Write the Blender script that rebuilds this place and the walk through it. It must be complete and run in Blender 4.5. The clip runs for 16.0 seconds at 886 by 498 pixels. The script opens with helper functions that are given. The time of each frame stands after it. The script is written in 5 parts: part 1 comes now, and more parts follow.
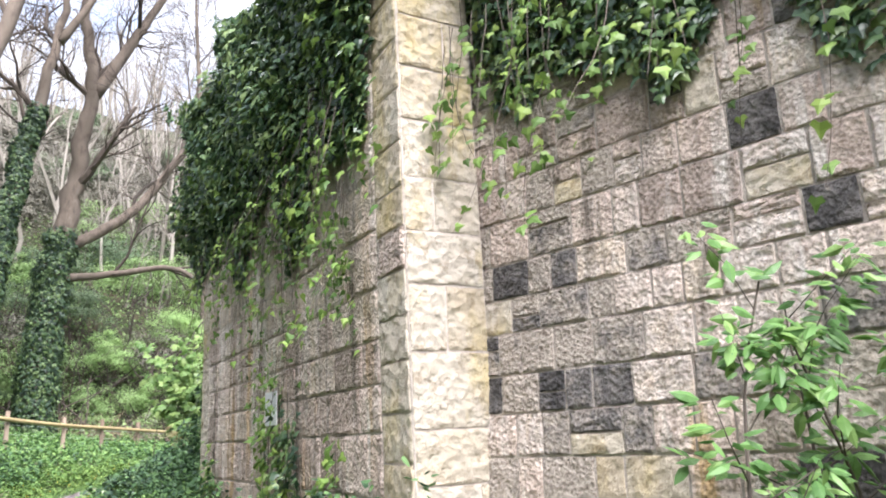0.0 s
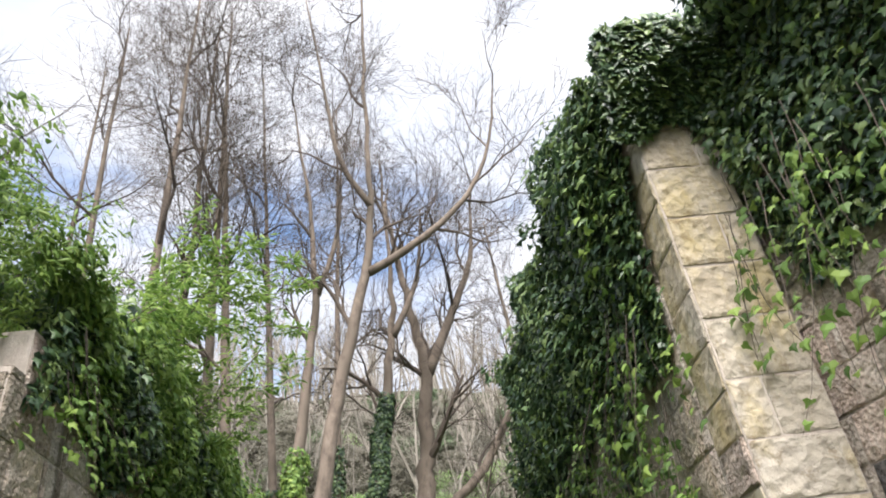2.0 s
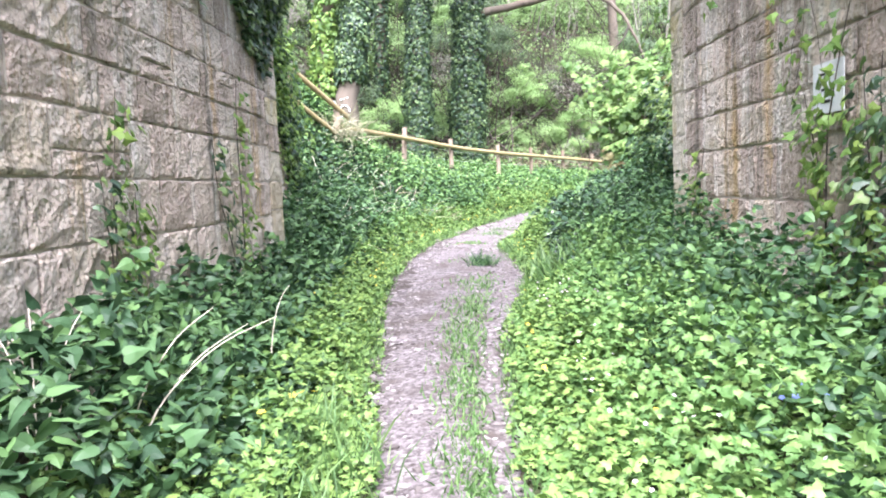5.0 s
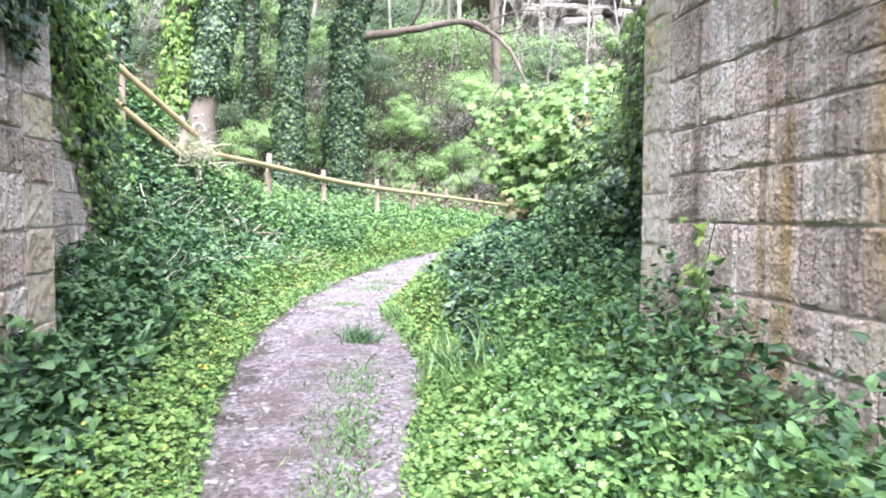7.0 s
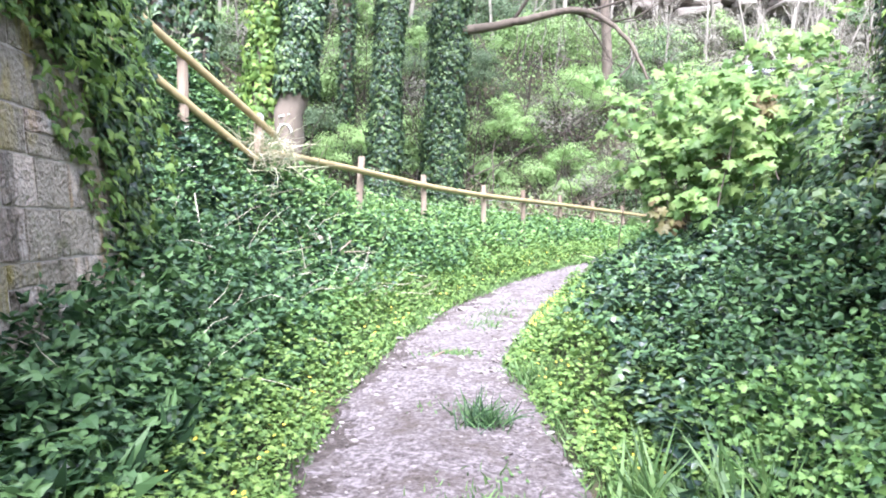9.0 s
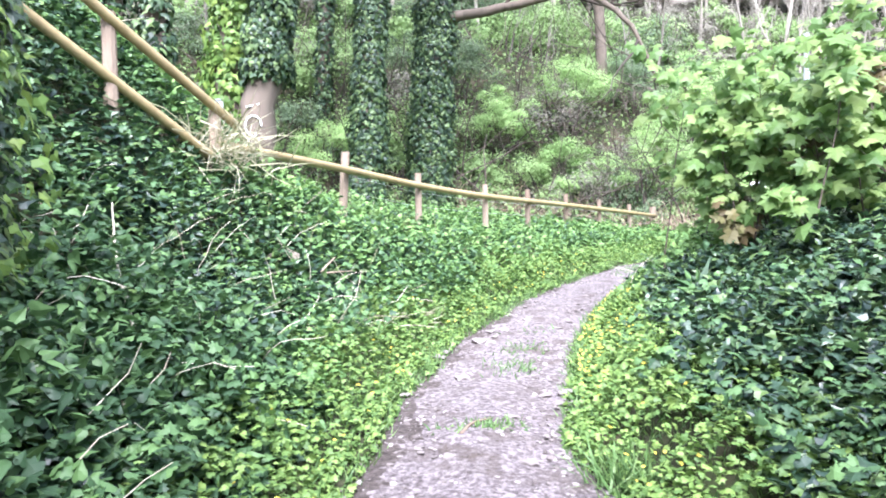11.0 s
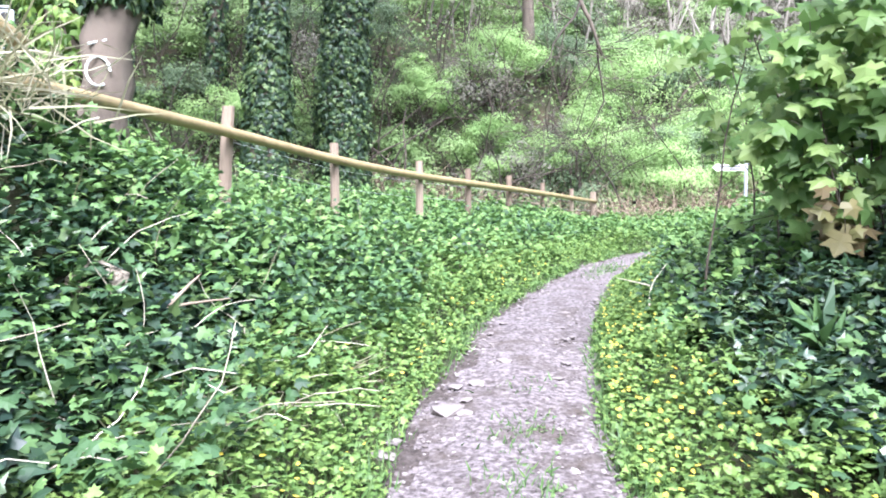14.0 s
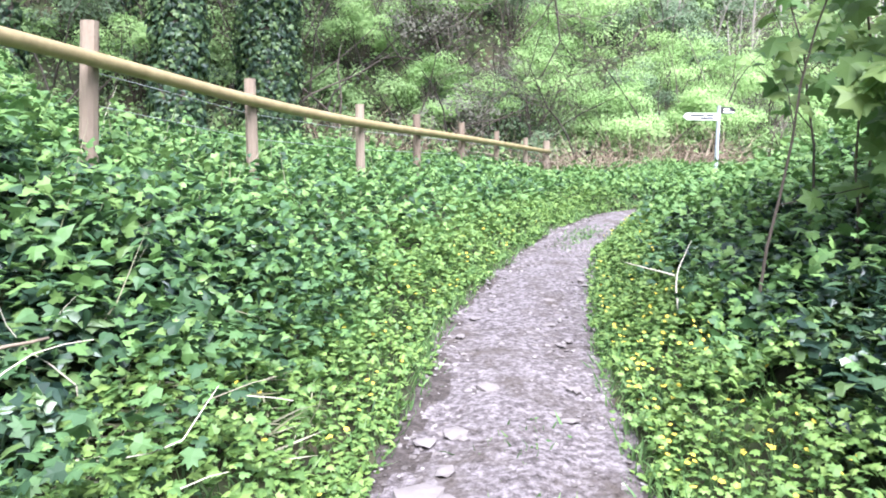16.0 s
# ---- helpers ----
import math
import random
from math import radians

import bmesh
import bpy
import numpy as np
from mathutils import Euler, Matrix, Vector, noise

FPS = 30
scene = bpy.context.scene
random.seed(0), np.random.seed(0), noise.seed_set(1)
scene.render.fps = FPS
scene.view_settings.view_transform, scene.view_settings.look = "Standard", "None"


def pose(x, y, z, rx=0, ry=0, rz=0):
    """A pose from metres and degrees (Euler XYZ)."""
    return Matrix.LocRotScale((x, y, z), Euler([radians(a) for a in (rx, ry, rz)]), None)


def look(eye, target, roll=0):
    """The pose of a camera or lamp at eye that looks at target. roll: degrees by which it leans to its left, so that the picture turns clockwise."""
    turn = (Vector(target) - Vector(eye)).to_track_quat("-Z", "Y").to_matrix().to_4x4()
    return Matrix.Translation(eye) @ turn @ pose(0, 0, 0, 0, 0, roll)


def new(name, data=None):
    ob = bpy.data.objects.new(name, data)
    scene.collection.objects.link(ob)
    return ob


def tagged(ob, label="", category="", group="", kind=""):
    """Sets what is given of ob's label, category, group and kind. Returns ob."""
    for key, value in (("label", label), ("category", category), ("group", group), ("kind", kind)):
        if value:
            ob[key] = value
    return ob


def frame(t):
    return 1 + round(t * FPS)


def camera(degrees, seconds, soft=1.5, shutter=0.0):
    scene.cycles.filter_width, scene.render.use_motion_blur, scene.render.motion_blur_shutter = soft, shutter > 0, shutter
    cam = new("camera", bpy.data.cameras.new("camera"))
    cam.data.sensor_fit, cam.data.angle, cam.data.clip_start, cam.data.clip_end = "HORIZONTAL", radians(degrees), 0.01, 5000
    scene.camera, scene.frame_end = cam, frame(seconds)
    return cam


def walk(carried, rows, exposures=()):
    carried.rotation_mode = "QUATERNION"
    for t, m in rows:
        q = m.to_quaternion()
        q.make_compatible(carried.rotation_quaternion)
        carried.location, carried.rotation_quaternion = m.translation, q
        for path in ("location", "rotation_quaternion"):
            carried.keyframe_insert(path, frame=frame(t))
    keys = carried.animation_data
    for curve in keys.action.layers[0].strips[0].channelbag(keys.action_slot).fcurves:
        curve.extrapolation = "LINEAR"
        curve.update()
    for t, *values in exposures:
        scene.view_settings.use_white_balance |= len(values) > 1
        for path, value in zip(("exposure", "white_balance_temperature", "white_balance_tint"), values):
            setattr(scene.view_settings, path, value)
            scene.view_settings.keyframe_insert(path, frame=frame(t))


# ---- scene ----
cam = camera(62.6, 16.0, soft=1.9)
walk(cam, [
    (0, look((0.394, -3.434, 1.221), (1.355, -1.749, 1.708), -3.1)),
    (0.5, look((0.422, -3.441, 1.212), (1.447, -1.815, 1.765), -4.0)),
    (1, look((0.464, -3.396, 1.259), (1.285, -1.753, 2.051), -6.6)),
    (1.5, look((0.505, -3.403, 1.27), (0.993, -1.738, 2.265), -8.8)),
    (2, look((0.503, -3.388, 1.267), (0.655, -1.741, 2.392), -8.3)),
    (2.5, look((0.401, -3.227, 1.251), (0.24, -1.627, 2.44), -7.0)),
    (3, look((0.213, -2.897, 1.317), (-0.059, -1.266, 2.442), -6.0)),
    (3.5, look((0.221, -2.528, 1.216), (-0.078, -0.715, 2.006), -5.9)),
    (4, look((0.222, -2.09, 1.165), (-0.104, -0.136, 1.442), -5.1)),
    (4.5, look((0.113, -1.623, 1.074), (-0.155, 0.358, 1.048), -3.6)),
    (5, look((0.132, -1.15, 1.031), (0.077, 0.842, 0.862), -2.7)),
    (5.2, look((0.154, -0.884, 1.062), (0.157, 1.107, 0.875), -2.1)),
    (7.3, look((0.054, 1.823, 1.327), (0.365, 3.797, 1.248), 0.1)),
    (7.5, look((0.032, 2.091, 1.354), (0.337, 4.066, 1.28), 0.2)),
    (8, look((0.112, 2.787, 1.327), (0.324, 4.774, 1.246), 0.5)),
    (8.5, look((0.05, 3.466, 1.292), (0.141, 5.462, 1.209), 0.3)),
    (8.7, look((0.025, 3.739, 1.343), (0.07, 5.737, 1.267), -0.1)),
    (10.8, look((-0.3, 6.215, 1.502), (-0.23, 8.212, 1.421), -1.0)),
    (11, look((-0.301, 6.428, 1.525), (-0.204, 8.424, 1.446), -1.0)),
    (11.5, look((-0.337, 7.09, 1.522), (-0.208, 9.084, 1.447), -1.1)),
    (12, look((-0.311, 7.755, 1.48), (-0.193, 9.75, 1.395), -1.3)),
    (12.5, look((-0.35, 8.344, 1.545), (-0.234, 10.338, 1.442), -1.5)),
    (13, look((-0.409, 8.888, 1.64), (-0.235, 10.877, 1.533), -1.3)),
    (13.5, look((-0.393, 9.402, 1.617), (-0.116, 11.379, 1.499), -0.9)),
    (14, look((-0.391, 9.875, 1.602), (-0.039, 11.84, 1.471), -0.4)),
    (14.5, look((-0.393, 10.394, 1.691), (0.002, 12.347, 1.525), -0.4)),
    (15, look((-0.271, 10.829, 1.627), (0.156, 12.77, 1.407), -0.3)),
    (15.5, look((-0.213, 11.281, 1.652), (0.253, 13.209, 1.393), -0.0)),
    (16, look((-0.183, 11.879, 1.704), (0.338, 13.789, 1.425), 0.1)),
], exposures=[(0, 1.55, 6200, 16), (1.0, 1.45, 6300, 15), (2.0, 1.03, 6600, 12), (2.5, 0.80, 6500, 9), (3.0, 0.86, 6500, 9), (3.5, 1.12, 6500, 9), (4.0, 1.78, 6600, 15), (4.5, 2.03, 6250, 17), (5.0, 2.13, 5950, 18), (8.0, 2.18, 5750, 18), (11, 2.03, 5750, 18), (14, 1.83, 5750, 17), (16, 1.68, 5750, 15)])

# ---- world and sun ----
world = bpy.data.worlds.new("sky")
scene.world = world
world.use_nodes = True
wn, wl = world.node_tree.nodes, world.node_tree.links
wn.clear()
sky = wn.new("ShaderNodeTexSky")
sky.sky_type = "NISHITA"
sky.sun_disc = False
sky.sun_elevation = radians(54)
sky.sun_rotation = radians(183)
wco = wn.new("ShaderNodeTexCoord")
wmap = wn.new("ShaderNodeMapping")
wmap.inputs["Scale"].default_value = (1.0, 1.0, 2.2)
cloud = wn.new("ShaderNodeTexNoise")
cloud.inputs["Scale"].default_value = 2.6
cloud.inputs["Detail"].default_value = 7
cloud.inputs["Roughness"].default_value = 0.55
cramp = wn.new("ShaderNodeValToRGB")
cramp.color_ramp.elements[0].position = 0.35
cramp.color_ramp.elements[1].position = 0.50
cshade = wn.new("ShaderNodeTexNoise")
cshade.inputs["Scale"].default_value = 4.0
cshade.inputs["Detail"].default_value = 5
cwhite = wn.new("ShaderNodeValToRGB")
cwhite.color_ramp.elements[0].position = 0.3
cwhite.color_ramp.elements[0].color = (5.6, 6.2, 7.4, 1)
cwhite.color_ramp.elements[1].position = 0.7
cwhite.color_ramp.elements[1].color = (8.6, 8.8, 9.2, 1)
wmix = wn.new("ShaderNodeMixRGB")
wbg = wn.new("ShaderNodeBackground")
wbg.inputs["Strength"].default_value = 0.075
wout = wn.new("ShaderNodeOutputWorld")
wl.new(wco.outputs["Generated"], wmap.inputs["Vector"])
wl.new(wmap.outputs["Vector"], cloud.inputs["Vector"])
wl.new(wmap.outputs["Vector"], cshade.inputs["Vector"])
wl.new(cloud.outputs["Fac"], cramp.inputs["Fac"])
wl.new(cshade.outputs["Fac"], cwhite.inputs["Fac"])
wl.new(cramp.outputs["Color"], wmix.inputs["Fac"])
wgain = wn.new("ShaderNodeMixRGB")
wgain.blend_type = "MULTIPLY"
wgain.inputs["Fac"].default_value = 1.0
wgain.inputs["Color2"].default_value = (2.3, 2.3, 2.3, 1)
wl.new(sky.outputs["Color"], wgain.inputs["Color1"])
wl.new(wgain.outputs["Color"], wmix.inputs["Color1"])
wl.new(cwhite.outputs["Color"], wmix.inputs["Color2"])
wl.new(wmix.outputs["Color"], wbg.inputs["Color"])
wl.new(wbg.outputs["Background"], wout.inputs["Surface"])

sun_data = bpy.data.lights.new("sun", "SUN")
sun_data.energy = 5.0
sun_data.angle = radians(45)
sun_data.color = (1.0, 0.97, 0.93)
sun_ob = new("sun", sun_data)
sun_ob.matrix_world = look((-2, -42, 58), (0, 0, 0))


# ---- materials ----
def mat(name, stops, scale=4.0, rough=0.9, bump=0.0, bump_scale=30.0, vary="", amount=0.5, through_light=0.0,
        relief=0.02, speck=0.0, stain=None, stain_scale=1.0, stain_at=(0.5, 0.65), stretch=(1, 1, 1), pits=0.0, gloss=0.3, marks=(), speck_dark=(0.42, 0.39, 0.36)):
    """A procedural surface: a colour ramp over noise mixed with a random value per piece, stains and two scales of relief."""
    m = bpy.data.materials.new(name)
    m.use_nodes = True
    n, l = m.node_tree.nodes, m.node_tree.links
    n.clear()
    out = n.new("ShaderNodeOutputMaterial")
    bsdf = n.new("ShaderNodeBsdfPrincipled")
    bsdf.inputs["Roughness"].default_value = rough
    bsdf.inputs["Specular IOR Level"].default_value = gloss
    geo = n.new("ShaderNodeNewGeometry")
    mp = n.new("ShaderNodeMapping")
    mp.inputs["Scale"].default_value = stretch
    l.new(geo.outputs["Position"], mp.inputs["Vector"])
    tex = n.new("ShaderNodeTexNoise")
    tex.inputs["Scale"].default_value = scale
    tex.inputs["Detail"].default_value = 6
    tex.inputs["Roughness"].default_value = 0.65
    l.new(mp.outputs["Vector"], tex.inputs["Vector"])
    fac = tex.outputs["Fac"]
    if vary:
        if vary == "object":
            rnd = n.new("ShaderNodeObjectInfo").outputs["Random"]
        else:
            rnd = geo.outputs["Random Per Island"]
        mx = n.new("ShaderNodeMix")
        mx.inputs[0].default_value = amount
        l.new(fac, mx.inputs[2])
        l.new(rnd, mx.inputs[3])
        fac = mx.outputs[0]
    ramp = n.new("ShaderNodeValToRGB")
    el = ramp.color_ramp.elements
    while len(el) < len(stops):
        el.new(0.5)
    for e, (p, c) in zip(el, stops):
        e.position, e.color = p, (*c, 1)
    l.new(fac, ramp.inputs["Fac"])
    colour = ramp.outputs["Color"]
    if stain:
        st = n.new("ShaderNodeTexNoise")
        st.inputs["Scale"].default_value = stain_scale
        st.inputs["Detail"].default_value = 8
        st.inputs["Roughness"].default_value = 0.7
        l.new(mp.outputs["Vector"], st.inputs["Vector"])
        sr = n.new("ShaderNodeValToRGB")
        sr.color_ramp.elements[0].position, sr.color_ramp.elements[1].position = stain_at
        l.new(st.outputs["Fac"], sr.inputs["Fac"])
        mix = n.new("ShaderNodeMixRGB")
        l.new(sr.outputs["Color"], mix.inputs["Fac"])
        l.new(colour, mix.inputs["Color1"])
        mix.inputs["Color2"].default_value = (*stain, 1)
        colour = mix.outputs["Color"]
    for tint, size, lo, hi, grain in marks:
        mm = n.new("ShaderNodeMapping")
        mm.inputs["Scale"].default_value = grain
        mm.inputs["Location"].default_value = (size * 3.1, lo * 17, hi * 11)
        l.new(geo.outputs["Position"], mm.inputs["Vector"])
        mt = n.new("ShaderNodeTexNoise")
        mt.inputs["Scale"].default_value = size
        mt.inputs["Detail"].default_value = 6
        mt.inputs["Roughness"].default_value = 0.68
        l.new(mm.outputs["Vector"], mt.inputs["Vector"])
        mr = n.new("ShaderNodeMapRange")
        mr.inputs["From Min"].default_value, mr.inputs["From Max"].default_value = lo, hi
        mr.inputs["To Max"].default_value = 0.85
        l.new(mt.outputs["Fac"], mr.inputs["Value"])
        mk = n.new("ShaderNodeMixRGB")
        l.new(mr.outputs["Result"], mk.inputs["Fac"])
        l.new(colour, mk.inputs["Color1"])
        mk.inputs["Color2"].default_value = (*tint, 1)
        colour = mk.outputs["Color"]
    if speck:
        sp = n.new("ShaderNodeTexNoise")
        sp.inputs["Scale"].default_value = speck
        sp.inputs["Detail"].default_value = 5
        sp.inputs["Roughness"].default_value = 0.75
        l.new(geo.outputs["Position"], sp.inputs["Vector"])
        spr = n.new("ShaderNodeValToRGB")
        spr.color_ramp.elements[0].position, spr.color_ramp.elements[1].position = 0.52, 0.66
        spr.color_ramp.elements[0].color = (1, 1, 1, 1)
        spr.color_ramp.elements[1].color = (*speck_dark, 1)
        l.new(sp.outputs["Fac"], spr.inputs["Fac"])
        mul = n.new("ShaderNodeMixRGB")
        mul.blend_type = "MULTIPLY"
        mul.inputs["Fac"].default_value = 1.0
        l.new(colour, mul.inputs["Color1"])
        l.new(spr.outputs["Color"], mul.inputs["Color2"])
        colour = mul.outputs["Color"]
    l.new(colour, bsdf.inputs["Base Color"])
    if bump:
        bt = n.new("ShaderNodeTexNoise")
        bt.inputs["Scale"].default_value = bump_scale
        bt.inputs["Detail"].default_value = 8
        bt.inputs["Roughness"].default_value = 0.7
        l.new(geo.outputs["Position"], bt.inputs["Vector"])
        height = bt.outputs["Fac"]
        if pits:
            vo = n.new("ShaderNodeTexVoronoi")
            vo.inputs["Scale"].default_value = pits
            l.new(geo.outputs["Position"], vo.inputs["Vector"])
            ad = n.new("ShaderNodeMath")
            ad.operation = "MULTIPLY_ADD"
            ad.inputs[1].default_value = 0.6
            l.new(vo.outputs["Distance"], ad.inputs[0])
            l.new(height, ad.inputs[2])
            height = ad.outputs[0]
        bp = n.new("ShaderNodeBump")
        bp.inputs["Strength"].default_value = bump
        bp.inputs["Distance"].default_value = relief
        l.new(height, bp.inputs["Height"])
        l.new(bp.outputs["Normal"], bsdf.inputs["Normal"])
    surface = bsdf.outputs[0]
    if through_light:
        tr = n.new("ShaderNodeBsdfTranslucent")
        l.new(colour, tr.inputs["Color"])
        sh = n.new("ShaderNodeMixShader")
        sh.inputs[0].default_value = through_light
        l.new(surface, sh.inputs[1])
        l.new(tr.outputs[0], sh.inputs[2])
        surface = sh.outputs[0]
    l.new(surface, out.inputs["Surface"])
    return m


def leafy(name, *cols, rough=0.55, through_light=0.3, gloss=0.35, amount=0.75, scale=1.3, deep=1.0):
    k = len(cols)
    cols = [tuple(v * deep for v in c) for c in cols]
    cols = [tuple(0.89 * v + 0.11 * (0.3 * c[0] + 0.6 * c[1] + 0.1 * c[2]) for v in c) for c in cols]
    return mat(name, [(0.22 + 0.56 * i / max(1, k - 1), c) for i, c in enumerate(cols)], scale=scale, rough=rough,
               vary="island", amount=amount, through_light=through_light, gloss=gloss)


STREAK, SPOT = (1, 1, 0.07), (1, 1, 1)
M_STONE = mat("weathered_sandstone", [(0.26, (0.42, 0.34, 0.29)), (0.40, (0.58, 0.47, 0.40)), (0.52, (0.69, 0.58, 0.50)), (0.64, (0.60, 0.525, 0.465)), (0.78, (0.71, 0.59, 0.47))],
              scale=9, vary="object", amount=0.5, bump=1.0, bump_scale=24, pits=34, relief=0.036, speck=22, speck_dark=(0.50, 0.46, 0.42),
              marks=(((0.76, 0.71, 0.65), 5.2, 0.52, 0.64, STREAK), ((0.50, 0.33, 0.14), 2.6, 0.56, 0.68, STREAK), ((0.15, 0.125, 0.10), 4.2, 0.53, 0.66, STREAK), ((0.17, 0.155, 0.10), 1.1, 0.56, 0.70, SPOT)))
# brown stone, darkened so the left wing wall's shade sits in the colour
M_STONE_BROWN = mat("shaded_brown_sandstone", [(0.28, (0.10, 0.075, 0.055)), (0.45, (0.21, 0.16, 0.12)), (0.6, (0.30, 0.235, 0.18)), (0.78, (0.25, 0.215, 0.18))],
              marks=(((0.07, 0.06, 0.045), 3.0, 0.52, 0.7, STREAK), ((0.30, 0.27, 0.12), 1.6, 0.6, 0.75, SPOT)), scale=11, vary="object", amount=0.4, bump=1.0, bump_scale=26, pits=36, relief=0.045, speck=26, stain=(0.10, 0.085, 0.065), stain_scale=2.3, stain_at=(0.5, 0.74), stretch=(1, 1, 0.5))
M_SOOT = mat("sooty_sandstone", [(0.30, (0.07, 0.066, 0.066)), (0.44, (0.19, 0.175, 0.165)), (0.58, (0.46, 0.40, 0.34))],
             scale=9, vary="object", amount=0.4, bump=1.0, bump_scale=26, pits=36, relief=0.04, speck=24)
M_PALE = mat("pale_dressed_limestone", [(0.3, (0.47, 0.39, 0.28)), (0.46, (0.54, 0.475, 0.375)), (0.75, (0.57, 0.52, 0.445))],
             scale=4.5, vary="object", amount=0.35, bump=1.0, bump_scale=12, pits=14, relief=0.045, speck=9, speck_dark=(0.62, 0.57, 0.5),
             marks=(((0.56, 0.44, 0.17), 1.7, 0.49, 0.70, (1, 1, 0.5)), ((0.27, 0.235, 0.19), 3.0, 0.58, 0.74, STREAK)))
# yellow lichen on a base darkened to hold the left corner's shade
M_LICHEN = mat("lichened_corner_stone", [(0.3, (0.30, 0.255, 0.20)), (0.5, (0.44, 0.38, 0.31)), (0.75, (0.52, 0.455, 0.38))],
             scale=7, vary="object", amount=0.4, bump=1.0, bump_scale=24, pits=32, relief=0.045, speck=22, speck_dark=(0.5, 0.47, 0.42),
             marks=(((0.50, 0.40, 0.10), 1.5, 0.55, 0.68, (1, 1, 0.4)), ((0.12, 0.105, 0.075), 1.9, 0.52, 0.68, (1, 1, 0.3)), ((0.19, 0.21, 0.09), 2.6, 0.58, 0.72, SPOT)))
M_MORTAR = mat("lime_mortar", [(0.3, (0.46, 0.40, 0.35)), (0.7, (0.66, 0.59, 0.52))], scale=6, bump=0.7, bump_scale=30, marks=(((0.14, 0.12, 0.10), 3.4, 0.52, 0.68, STREAK),))
M_EARTH = mat("ground_soil_and_moss", [(0.3, (0.020, 0.022, 0.012)), (0.5, (0.040, 0.044, 0.02)), (0.7, (0.055, 0.075, 0.026))], scale=2.0, bump=0.8,
              bump_scale=9, stain=(0.075, 0.058, 0.036), stain_scale=0.7, stain_at=(0.52, 0.62))
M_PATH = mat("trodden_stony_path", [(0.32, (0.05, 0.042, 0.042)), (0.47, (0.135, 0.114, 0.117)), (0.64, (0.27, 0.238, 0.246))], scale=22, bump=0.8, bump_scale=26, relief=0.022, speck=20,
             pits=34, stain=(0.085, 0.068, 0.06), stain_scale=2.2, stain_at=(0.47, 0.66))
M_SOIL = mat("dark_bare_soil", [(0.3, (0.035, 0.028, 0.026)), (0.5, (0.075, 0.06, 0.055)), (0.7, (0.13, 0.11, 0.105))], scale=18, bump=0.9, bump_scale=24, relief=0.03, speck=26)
M_PEBBLE = mat("pale_pebbles", [(0.2, (0.10, 0.085, 0.08)), (0.5, (0.18, 0.155, 0.15)), (0.8, (0.30, 0.27, 0.265))], scale=20, vary="island", amount=0.7, bump=0.3, bump_scale=60)
M_BARK = mat("grey_brown_bark", [(0.3, (0.09, 0.072, 0.058)), (0.55, (0.19, 0.152, 0.122)), (0.75, (0.29, 0.24, 0.2))], scale=3.2, bump=0.8, bump_scale=14,
             stretch=(1, 1, 0.5), stain=(0.07, 0.06, 0.045), stain_scale=0.8, stain_at=(0.5, 0.68))
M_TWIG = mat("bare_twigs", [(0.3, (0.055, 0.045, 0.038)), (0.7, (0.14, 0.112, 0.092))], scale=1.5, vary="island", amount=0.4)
# far twigs lighter than the near ones: distance haze put into the colour
M_TWIG_FAR = mat("hazed_bare_wood", [(0.3, (0.20, 0.18, 0.15)), (0.7, (0.38, 0.345, 0.30))], scale=0.4, vary="island", amount=0.5)
M_DEAD = mat("bleached_dead_stem", [(0.3, (0.36, 0.31, 0.235)), (0.7, (0.62, 0.57, 0.47))], scale=6, vary="island", amount=0.5, bump=0.3)
M_POST = mat("weathered_softwood_post", [(0.3, (0.19, 0.14, 0.105)), (0.7, (0.35, 0.275, 0.21))], scale=9, vary="object", amount=0.3, bump=0.5, bump_scale=40, stretch=(1, 1, 0.2))
M_PIPE = mat("ochre_painted_pipe", [(0.3, (0.23, 0.175, 0.085)), (0.6, (0.35, 0.27, 0.135)), (0.8, (0.43, 0.35, 0.21))], scale=5, rough=0.5, bump=0.15, bump_scale=20,
             stain=(0.20, 0.17, 0.09), stain_scale=4, stain_at=(0.58, 0.75), gloss=0.5)
M_STEEL = mat("dull_galvanised_steel", [(0.3, (0.28, 0.30, 0.33)), (0.7, (0.46, 0.48, 0.5))], scale=12, rough=0.45, bump=0.1)
M_DARK = mat("dark_painted_metal", [(0.3, (0.03, 0.03, 0.03)), (0.7, (0.06, 0.058, 0.055))], scale=12, rough=0.6)
M_WHITE = mat("white_enamel", [(0.3, (0.72, 0.73, 0.75)), (0.7, (0.82, 0.82, 0.82))], scale=6, rough=0.5)
M_INK = mat("black_print", [(0.3, (0.03, 0.03, 0.03)), (0.7, (0.05, 0.05, 0.05))], scale=10, rough=0.7)
M_CLIFF = mat("pale_cliff_rock", [(0.3, (0.10, 0.085, 0.07)), (0.5, (0.26, 0.23, 0.20)), (0.75, (0.38, 0.35, 0.32))], scale=0.7, bump=1.0, bump_scale=2.2, stretch=(1, 1, 3))
M_IVY = leafy("dark_ivy_leaf", (0.026, 0.06, 0.03), (0.055, 0.115, 0.047), (0.10, 0.185, 0.062), (0.20, 0.29, 0.08), rough=0.4, through_light=0.2, gloss=0.6)
M_IVY_BANK = leafy("bank_ivy_leaf", (0.018, 0.045, 0.032), (0.045, 0.10, 0.055), (0.075, 0.15, 0.06), (0.13, 0.22, 0.06), rough=0.36, through_light=0.18, gloss=0.55, deep=0.8)
M_IVY_LIGHT = leafy("young_ivy_leaf", (0.08, 0.16, 0.03), (0.155, 0.28, 0.045), (0.25, 0.37, 0.06), rough=0.5)
